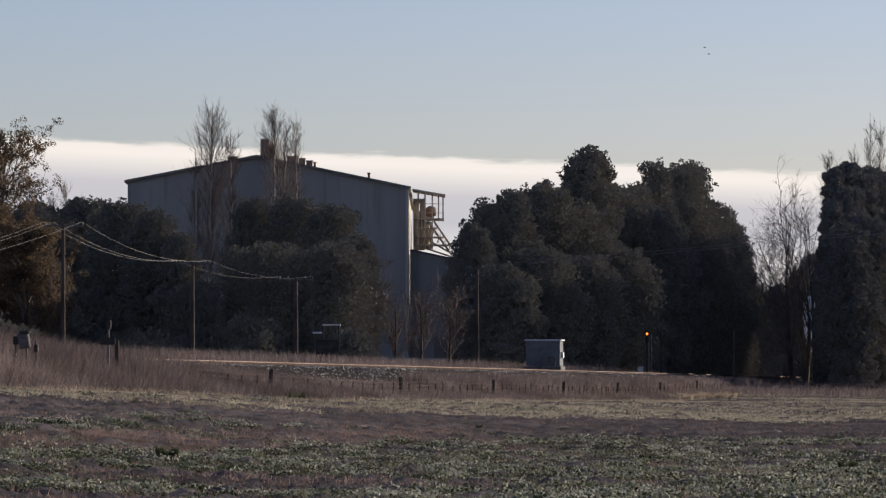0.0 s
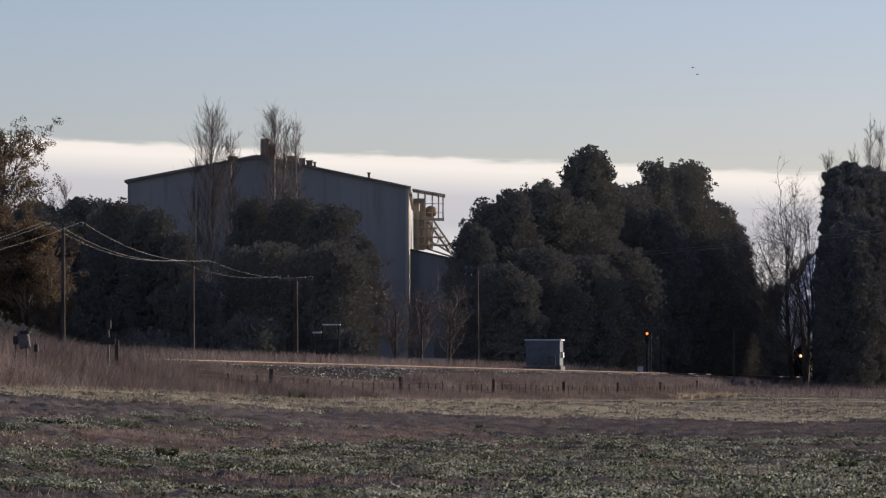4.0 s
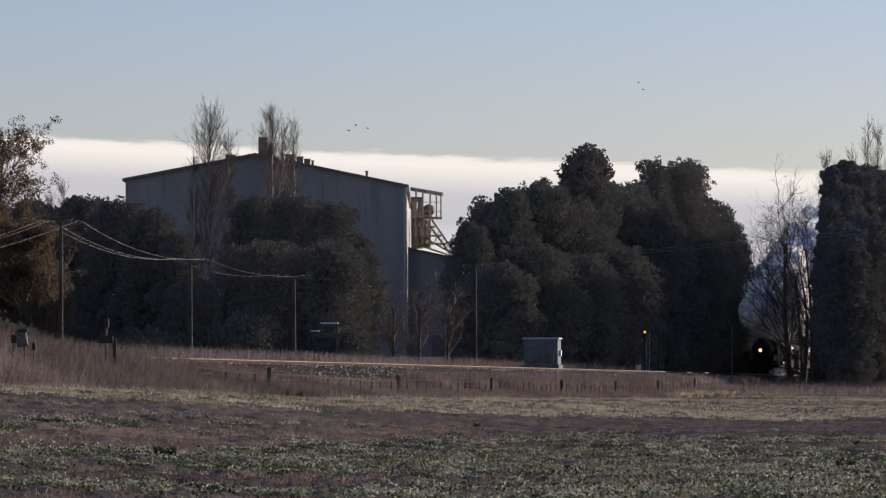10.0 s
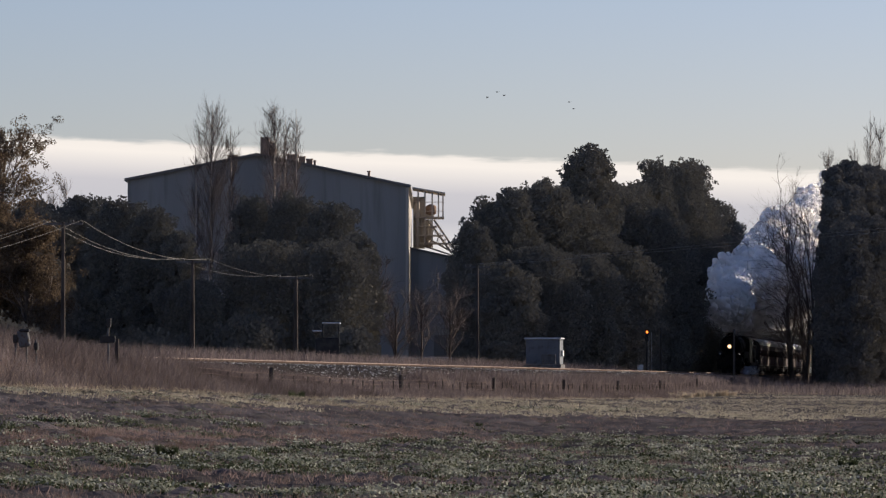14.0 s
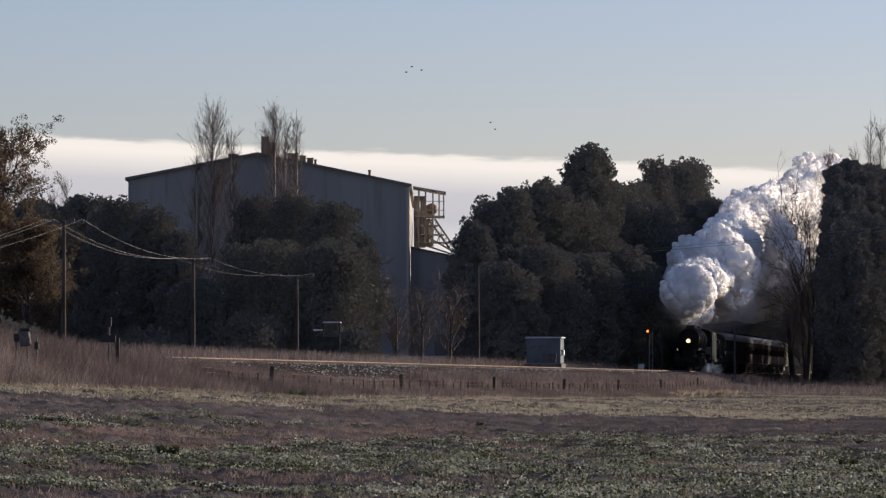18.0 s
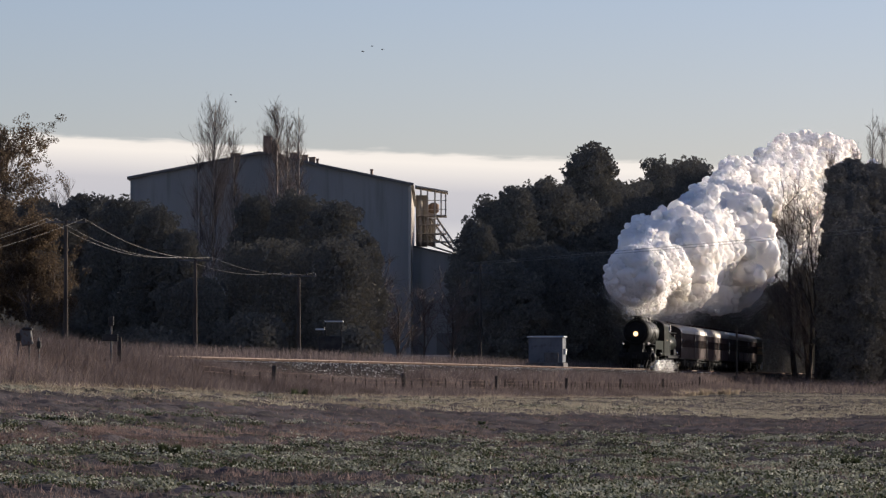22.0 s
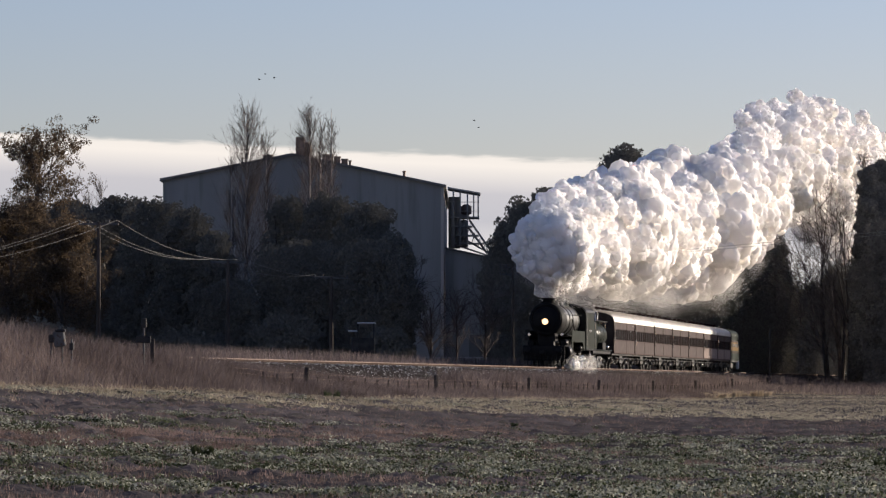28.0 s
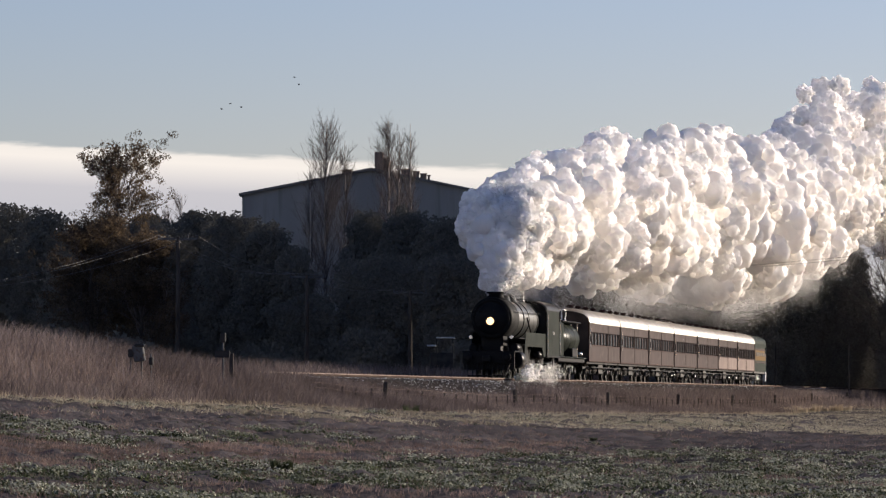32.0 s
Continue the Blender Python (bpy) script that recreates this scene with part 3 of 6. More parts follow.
def build_track():
    y0, y1 = 60.0, 760.0
    base = thing("railway_track", Matrix.Translation((0, 0, 0)), "single railway track with steel rails on stone ballast", "railway track", kind="structure")
    g = Geo()
    prof = [(-3.1, 1.55), (-1.75, 2.30), (-0.9, 2.36), (0.9, 2.36), (1.75, 2.30), (3.1, 1.55)]
    rings = []
    for y in np.linspace(y0, y1, 90):
        rings.append([Vector((place(u, y)[0] + 0.04 * math.sin(y * 3.1 + u), y, z)) for u, z in prof])
    g.ring_loft(rings, True, False, closed=False)
    for f in g.f:
        f.reverse()
    part("ballast_bed", g, BALLAST, base, "grey crushed stone ballast")
    for side in (-1, 1):
        g = Geo()
        sec = [(-0.07, 0.0), (0.07, 0.0), (0.07, 0.012), (0.012, 0.03), (0.012, 0.11), (0.035, 0.12), (0.035, 0.155), (-0.035, 0.155), (-0.035, 0.12), (-0.012, 0.11), (-0.012, 0.03), (-0.07, 0.012)]
        rings = [[Vector((*place(side * 0.7525 + s, y), RAIL_TOP - 0.155 + h)) for s, h in sec] for y in np.linspace(y0, y1, 8)]
        g.ring_loft(rings, False)
        rail = part("rail", g, RAIL, base, "worn steel rail with a shiny head")
        g = Geo()
        g.ring_loft([[Vector((*place(side * 0.7525 + s, y), RAIL_TOP + h)) for s, h in ((-0.037, -0.034), (0.037, -0.034), (0.037, -0.006), (0.03, 0.002), (-0.03, 0.002), (-0.037, -0.006))] for y in np.linspace(y0, y1, 8)], False)
        part("rail_head", g, RAILHEAD, rail)
    g = Geo().box(-1.25, -0.12, -0.12, 1.25, 0.12, 0.05, 0.02)
    me = g.mesh("sleeper", WOOD)
    for k in range(260):
        y = 120 + k * 0.66
        ob = new("sleeper", me)
        ob.parent = base
        ob.matrix_basis = pose(*place(0, y), RAIL_TOP - 0.155 - 0.05, 0, 0, -HEAD)
    # loose stones on the shoulder
    rng = np.random.RandomState(21)
    # the second, pale set stands in for sparkles on the ballast
    for n, lo, hi, mat, name, label in ((16000, 0.012, 0.045, STONE, "ballast_stones", "loose grey ballast stones on the shoulder"), (5200, 0.014, 0.042, GLINT, "glint_stones", "pale stones painted as glints on the ballast shoulder")):
        y = np.exp(rng.uniform(np.log(120), np.log(420), n))
        u = rng.uniform(1.0, 3.1, n)
        z = np.interp(u, [0.9, 1.75, 3.1], [2.36, 2.30, 1.55])
        c = np.stack([track_x(y) + u / COS, y, z], 1)
        s = rng.uniform(lo, hi, n)
        dirs = np.array([[1, 0, 0], [-1, 0, 0], [0, 1, 0], [0, -1, 0], [0, 0, 1], [0, 0, -1]], float)
        v = c[:, None, :] + dirs[None] * (s[:, None] * rng.uniform(0.6, 1.3, (n, 6)))[:, :, None] + rng.normal(0, 0.2, (n, 6, 3)) * s[:, None, None]
        tri = np.array([[0, 2, 4], [2, 1, 4], [1, 3, 4], [3, 0, 4], [2, 0, 5], [1, 2, 5], [3, 1, 5], [0, 3, 5]])
        f = ((np.arange(n) * 6)[:, None, None] + tri[None]).reshape(-1, 3)
        tagged(new(name, np_mesh(name, v.reshape(-1, 3), f, mat)), label, "stones", kind="stuff")


build_track()


# ---- trees ----
def leaves(rng, centres, radii, count, size, droop=0.0, heart=None):
    """Many small leaves in clumps: kites scattered in the outer part of each clump."""
    centres, radii = np.asarray(centres, float), np.asarray(radii, float)
    w = radii ** 2
    pick = rng.choice(len(centres), count, p=w / w.sum())
    d = rng.normal(0, 1, (count, 3))
    d /= np.linalg.norm(d, axis=1)[:, None]
    rr = radii[pick] * (rng.uniform(0.35, 1.0, count) ** 0.3) * (1 + 0.16 * rng.normal(0, 1, count).clip(-1, 1.6))
    c = centres[pick] + d * rr[:, None] * [1, 1, 0.85]
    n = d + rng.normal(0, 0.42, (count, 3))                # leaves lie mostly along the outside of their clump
    if heart is not None:                                  # a heart behind the crown turns them from the sun: shade built into leaf angle
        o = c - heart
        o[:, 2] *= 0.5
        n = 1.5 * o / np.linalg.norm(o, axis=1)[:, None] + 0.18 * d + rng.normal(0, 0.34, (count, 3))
        n[:, 2] *= 0.3                                     # hanging leaves, kept upright so the crown shades evenly
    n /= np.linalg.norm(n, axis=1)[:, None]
    a = np.cross(n, rng.normal(0, 1, (count, 3)))
    a[:, 2] -= droop
    a /= np.linalg.norm(a, axis=1)[:, None]
    b = np.cross(n, a)
    b /= np.linalg.norm(b, axis=1)[:, None]
    s = (size * rng.uniform(0.5, 1.4, count))[:, None]
    v = np.stack([c - a * s, c + b * s * 0.8 + a * s * 0.3, c + a * s - b * s * 0.3], 1).reshape(-1, 3)
    return v, (np.arange(count) * 3)[:, None] + [0, 1, 2]


def limb(g, a, b, r0, r1, rng, bend=0.08, steps=4):
    a, b = Vector(a), Vector(b)
    side = Vector(rng.normal(0, 1, 3)) * (b - a).length * bend
    pts = [a.lerp(b, t) + side * math.sin(math.pi * t) for t in [k / steps for k in range(steps + 1)]]
    g.tube(pts, [r0 + (r1 - r0) * k / steps for k in range(steps + 1)], 5)
    return pts


def leafy_tree(name, px, top, half, far, seed, label, leaf=GUMLEAF, count=6500, size=0.30, low=0.02, lobes=60, airy=1.0, deep=2.6, category="tree"):
    """A broad evergreen: trunk, limbs and a crown of leaf clumps. px, top, half: direction of the crown in the resting view; far: its distance."""
    rng = np.random.RandomState(seed)
    tip = at(px, top, far)
    zg = gz(tip.x, tip.y) - 0.1
    height, width = tip.z - zg, 1.42 * half / LENS * far
    base = thing(name, Matrix.Translation((tip.x, tip.y, zg)), label, category)
    g = Geo()
    trunk = limb(g, (0, 0, 0), (rng.uniform(-0.3, 0.3), rng.uniform(-0.3, 0.3), height * 0.62), 0.028 * height * 0.6 + 0.1, 0.10, rng, 0.02, 6)
    cs, rs = [], []
    for k in range(lobes):
        f = low + (0.97 - low) * (k + rng.uniform(0, 1)) / lobes
        env = max(0.0, 1 - ((f - 0.42) / 0.60) ** 2) ** 0.5 if f > 0.42 else 0.80 + 0.2 * f / 0.42
        r = width * rng.uniform(0.20, 0.42)
        ang = k * 2.4 + rng.uniform(-0.7, 0.7)
        d = max(0.0, width * env - r * 0.8) * rng.uniform(0.35, 1.1) ** 0.6
        z = min(height * f, height - r * 1.2)
        c = (d * math.cos(ang), d * math.sin(ang) * 0.8, z)
        cs.append(c)
        rs.append(r)
        if k % 3 == 0:
            t = trunk[min(6, max(1, int(6 * min(1, f * 0.85))))]
            limb(g, t, c, 0.012 * height * 0.5, 0.03, rng)
    cs.append((rng.uniform(-0.2, 0.2) * width, 0, height - width * 0.37))
    rs.append(width * 0.30)
    for f, k in ((0.18, 0.62), (0.34, 0.66), (0.5, 0.66), (0.64, 0.58), (0.76, 0.44)):
        cs.append((rng.uniform(-0.1, 0.1) * width, rng.uniform(-0.1, 0.1) * width, min(height * f, height - width * k)))
        rs.append(width * k)
    part("trunk", g, BARK, base)
    # small sprays on the clumps give an uneven outline
    cs2, rs2 = list(cs), list(rs)
    for c, r in zip(cs, rs):
        for _ in range(10):
            d = Vector(rng.normal(0, 1, 3)).normalized()
            cs2.append(tuple(Vector(c) + d * r * rng.uniform(0.9, 1.22)))
            rs2.append(min(r * 0.45, width * rng.uniform(0.04, 0.17)))
    # heart lies well behind the crown, so its near leaves stay unlit
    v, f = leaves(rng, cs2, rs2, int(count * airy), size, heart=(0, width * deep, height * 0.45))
    v[:, 2] = np.maximum(v[:, 2], 0.1)
    part("crown", np_mesh("crown", v, f, leaf), None, base)
    return base


def grow(g, rng, a, d, length, r, depth, up, spread_, kids, tips):
    """A bare branch with its side shoots."""
    n = 3
    pts, p, dd = [Vector(a)], Vector(a), Vector(d).normalized()
    for k in range(n):
        dd = (dd + Vector(rng.normal(0, 0.12, 3)) + Vector((0, 0, up * 0.12))).normalized()
        p = p + dd * length / n
        pts.append(p.copy())
    g.tube(pts, [r * (1 - 0.6 * k / n) for k in range(n + 1)], 4 if depth < 2 else 3, caps=False)
    tips.append(pts[-1])
    if depth <= 0:
        return
    for k in range(kids):
        t = rng.uniform(0.25, 1.0)
        i = min(n - 1, int(t * n))
        q = pts[i].lerp(pts[i + 1], t * n - i)
        side = Vector(rng.normal(0, 1, 3))
        side = (side - dd * side.dot(dd)).normalized()
        nd = (dd * (1 - spread_) + side * spread_ + Vector((0, 0, up))).normalized()
        grow(g, rng, q, nd, length * rng.uniform(0.42, 0.68), r * 0.5, depth - 1, up, spread_, kids, tips)


def poplar(px, top, half, far, seed, label, stems=1, sparse=0):
    """A bare columnar poplar with steep branches."""
    rng = np.random.RandomState(seed)
    tip = at(px, top, far)
    zg = gz(tip.x, tip.y) - 0.1
    height, width = tip.z - zg, half / LENS * far
    base = thing("poplar_tree", Matrix.Translation((tip.x, tip.y, zg)), label, "tree", "bare poplars")
    g, tw = Geo(), Geo()
    pts = limb(g, (0, 0, 0), (0, 0, height), 0.010 * height, 0.015, rng, 0.006, 8)
    tips = []
    for k in range(int((170 if far < 360 else 130) * height / 20) - 2 * sparse):
        f = rng.uniform(0.18, 0.93)
        i = min(7, int(f * 8))
        q = pts[i].lerp(pts[i + 1], f * 8 - i)
        a = rng.uniform(0, 2 * math.pi)
        reach = width * (0.5 + 0.9 * math.sin(math.pi * min(1, f * 0.85 + 0.15)))
        grow(tw, rng, q, (math.cos(a) * 0.5, math.sin(a) * 0.5, 1), reach * rng.uniform(1.5, 2.7), 0.020, 2, 0.28, 0.34, 4, tips)
    part("trunk", g, PALEBARK, base)
    tagged(part("branchwork", tw, TWIG, base), kind="stuff")
    return base


def bare_tree(name, px, top, half, far, seed, label, lean=0.0, boughs=9, depth=3, kids=4, low=0.12, stout=1.0):
    rng = np.random.RandomState(seed)
    tip = at(px, top, far)
    zg = gz(tip.x, tip.y) - 0.1
    height, width = tip.z - zg, half / LENS * far
    base = thing(name, Matrix.Translation((tip.x, tip.y, zg)), label, "tree")
    g, tw, tips = Geo(), Geo(), []
    pts = limb(g, (0, 0, 0), (lean * 0.4, 0, height * 0.7), 0.016 * height, 0.05, rng, 0.03, 6)
    for k in range(boughs):
        f = rng.uniform(low, 1.0)
        i = min(5, int(f * 6))
        q = pts[i].lerp(pts[i + 1], f * 6 - i)
        a = rng.uniform(0, 2 * math.pi)
        d = Vector((math.cos(a) * width + lean, math.sin(a) * width * 0.5, height * 0.35))
        grow(tw, rng, q, d, height * rng.uniform(0.22, 0.40), 0.006 * height * stout, depth, 0.12, 0.5, kids, tips)
    part("trunk", g, BARK, base)
    tagged(part("branchwork", tw, TWIG, base), kind="stuff")
    return base, tips, tw, rng


def autumn_tree(px, top, half, far, seed, label):
    """A thinning broad-leaved tree with upswept boughs and brown leaves."""
    rng = np.random.RandomState(seed)
    tip = at(px, top, far)
    zg = gz(tip.x, tip.y) - 0.1
    height, width = tip.z - zg, half / LENS * far
    base = thing("autumn_tree", Matrix.Translation((tip.x, tip.y, zg)), label, "tree")
    g, tw, tips = Geo(), Geo(), []
    pts = limb(g, (0, 0, 0), (0.1, 0, height * 0.9), 0.22, 0.05, rng, 0.01, 8)
    for k in range(46):
        f = rng.uniform(0.10, 0.84)
        i = min(7, int(f * 8))
        q = pts[i].lerp(pts[i + 1], f * 8 - i)
        a = k * 2.4 + rng.uniform(-0.4, 0.4)
        reach = min(width * rng.uniform(0.95, 1.6), height * 0.36) * (1.08 - 0.5 * f)
        grow(tw, rng, q, (math.cos(a), math.sin(a), 1.25 if f > 0.3 else 0.5), reach, 0.05, 2, 0.26, 0.36, 4, tips)
    part("trunk", g, BARK, base)
    tagged(part("branchwork", tw, TWIG, base), kind="stuff")
    tp = [tuple(t) for t in tips]
    v, f = leaves(rng, tp, [0.34] * len(tp), 32000, 0.075, 0.6)
    part("crown", np_mesh("crown", v, f, AUTUMN), None, base, "sparse yellow-brown autumn leaves")
    return base


GUM_LABEL = "tall dark green gum tree with a dense rounded crown"
# the gum wood beyond the railway
for px, top, half, far, seed in ((838, 398, 36, 400, 1), (880, 352, 62, 412, 2), (905, 336, 40, 410, 3), (962, 322, 62, 420, 4), (1043, 260, 50, 430, 5), (1038, 276, 52, 433, 75), (1196, 290, 58, 497, 76), (1100, 330, 60, 452, 77), (1115, 322, 55, 455, 19), (1190, 300, 50, 500, 20), (1128, 370, 70, 447, 57), (1275, 440, 60, 556, 58), (1000, 352, 78, 424, 6),
                                 (1085, 332, 72, 445, 7), (1160, 282, 44, 480, 8), (1222, 284, 48, 505, 9), (1192, 340, 80, 498, 10), (1262, 348, 50, 545, 11), (1292, 395, 44, 575, 12),
                                 (1318, 488, 30, 605, 13), (1378, 505, 30, 690, 78), (1414, 478, 30, 705, 79), (1440, 445, 34, 800, 80), (1400, 540, 40, 800, 81), (1345, 566, 32, 640, 14), (880, 470, 60, 398, 15), (950, 440, 70, 404, 16), (1020, 452, 66, 410, 17), (1090, 440, 66, 424, 63), (1160, 430, 66, 452, 64), (1240, 450, 70, 520, 18)):
    # larger deep: leaf angles keep the whole wood evenly shaded
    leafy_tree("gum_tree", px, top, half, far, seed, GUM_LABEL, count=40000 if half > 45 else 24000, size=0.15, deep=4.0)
# the wood by the silo building and to the far side of the pole line
for px, top, half, far, seed in ((-250, 360, 60, 330, 21), (-185, 338, 62, 335, 22), (-120, 345, 58, 330, 23), (-60, 372, 55, 320, 24), (20, 402, 60, 318, 25), (55, 352, 50, 326, 73), (-15, 358, 50, 328, 74), (100, 372, 55, 320, 26), (152, 348, 50, 322, 27),
                                 (215, 356, 55, 318, 28), (272, 372, 52, 316, 29), (318, 412, 36, 314, 30), (445, 352, 42, 330, 31), (520, 344, 55, 328, 32), (588, 362, 52, 324, 33), (632, 418, 36, 320, 34),
                                 (60, 450, 60, 306, 35), (345, 500, 44, 308, 38), (478, 430, 74, 309, 39), (592, 425, 58, 307, 40)):
    leafy_tree("gum_tree", px, top, half, far, seed, "dark green gum tree in front of the large grey building" if px > 300 else "dark green gum tree in the wood beyond the pole line", count=26000, size=0.115)
for px, top, half, far, seed in ((-120, 560, 60, 285, 61), (0, 572, 60, 285, 62), (250, 590, 60, 300, 63), (440, 560, 50, 302, 64), (620, 585, 36, 302, 66), (1362, 622, 30, 660, 69), (1400, 640, 30, 670, 70)  ):
    leafy_tree("bush", px, top, half, far, seed, "low dark bush beneath the trees", count=5000, size=0.16, low=0.02, lobes=26, category="bush")
for px, top, half, far, seed in ((660, 470, 30, 330, 71), (700, 500, 32, 332, 72), (745, 520, 34, 336, 73), (795, 500, 34, 340, 74)):
    bare_tree("bare_shrub", px, top, half, far, seed, "leafless grey shrub in front of the building", boughs=22, depth=2, kids=5, low=0.02)
# the windbreak along the near side of the railway, which shades it
# the trees farthest right are unseen, added to cast shade on the track
for k, (px, top, half, far, seed) in enumerate(((1474, 352, 22, 452, 41), (1520, 300, 40, 460, 59), (1498, 330, 40, 455, 60), (1476, 296, 22, 456, 42), (1504, 284, 36, 462, 43), (1536, 292, 42, 470, 44), (1582, 298, 50, 480, 45), (1504, 420, 44, 450, 46),
                                                (1565, 420, 66, 458, 47), (1600, 380, 70, 500, 48), (1590, 330, 60, 540, 49), (1600, 340, 60, 580, 50), (1612, 350, 60, 620, 51), (1640, 360, 60, 660, 52),
                                                (1640, 330, 60, 470, 53), (1960, 300, 90, 425, 65), (2100, 300, 90, 430, 66), (2250, 290, 90, 428, 67), (1850, 310, 80, 440, 68), (1700, 330, 60, 500, 54), (1462, 505, 18, 449, 55), (1640, 360, 60, 700, 56), (1590, 345, 60, 512, 71), (1600, 345, 60, 562, 72), (1606, 350, 60, 602, 73), (1566, 362, 46, 522, 74), (1660, 350, 60, 482, 75), (1584, 345, 56, 480, 76), (1594, 345, 56, 497, 77), (1610, 345, 60, 530, 78), (1617, 345, 60, 546, 79), (1630, 345, 60, 580, 80), (1643, 350, 60, 620, 81), (1502, 400, 42, 440, 82), (1530, 380, 44, 446, 83), (1562, 370, 50, 462, 84))):
    leafy_tree("windbreak_tree", px, top, half, far, seed + 100, "very dark dense tree in the windbreak, its row extended unseen for shade", leaf=DARKLEAF, count=34000, size=0.19, low=0.01, lobes=60)
for px, top, half, far, seed, n in ((377, 181, 24, 345, 81, 0), (408, 226, 13, 346, 82, 8), (346, 264, 9, 344, 83, 10), (486, 191, 20, 345, 84, 0), (524, 196, 10, 347, 85, 6), (505, 212, 16, 349, 86, 0),
                                    (118, 322, 15, 380, 87, 6), (92, 345, 16, 384, 88, 6), (1467, 262, 12, 500, 89, 4), (1540, 199, 10, 498, 90, 0), (1558, 214, 12, 502, 91, 0), (1512, 252, 12, 505, 92, 14)):
    poplar(px, top, half, far, seed, "leafless columnar poplar with steep pale branches", sparse=n)
bare_tree("bare_tree", 1402, 335, 46, 490, 95, "leafless tree with arching branches beside the windbreak", lean=-1.6, boughs=26, depth=3, kids=4, low=0.1, stout=0.6)
bare_tree("bare_tree", 1425, 420, 30, 482, 96, "leafless tree with arching branches beside the windbreak", lean=-2.0, boughs=18, depth=3, kids=4, low=0.05, stout=0.6)
bare_tree("bare_tree", 1426, 392, 34, 478, 93, "leafless tree with many upright stems beside the windbreak", lean=-1.2, boughs=14, depth=3, kids=4, low=0.05, stout=0.5)
bare_tree("bare_tree", 1440, 360, 30, 470, 94, "leafless tree with many upright stems beside the windbreak", lean=-1.4, boughs=12, depth=3, kids=4, low=0.05, stout=0.5)
autumn_tree(8, 208, 85, 300, 97, "autumn tree with sparse yellow-brown leaves and upswept boughs")
autumn_tree(-45, 372, 66, 296, 98, "young autumn tree with yellow-brown leaves")
autumn_tree(46, 400, 56, 294, 99, "young autumn tree with yellow-brown leaves")

# a low belt of woodland far behind everything
def build_far_woods():
    rng = np.random.RandomState(120)
    cs, rs = [], []
    for k in range(520):
        y = rng.uniform(740, 800)
        x = y * rng.uniform(-0.16, 0.078)
        r = rng.uniform(2.0, 4.5)
        cs.append((x, y, gz(x, y) + rng.uniform(0, 1) * 9.0))
        rs.append(r)
    v, f = leaves(rng, cs, rs, 40000, 0.7)
    tagged(new("far_woods", np_mesh("far_woods", v, f, GUMLEAF)), "distant belt of dark woodland along the horizon", "woods", kind="stuff")


build_far_woods()


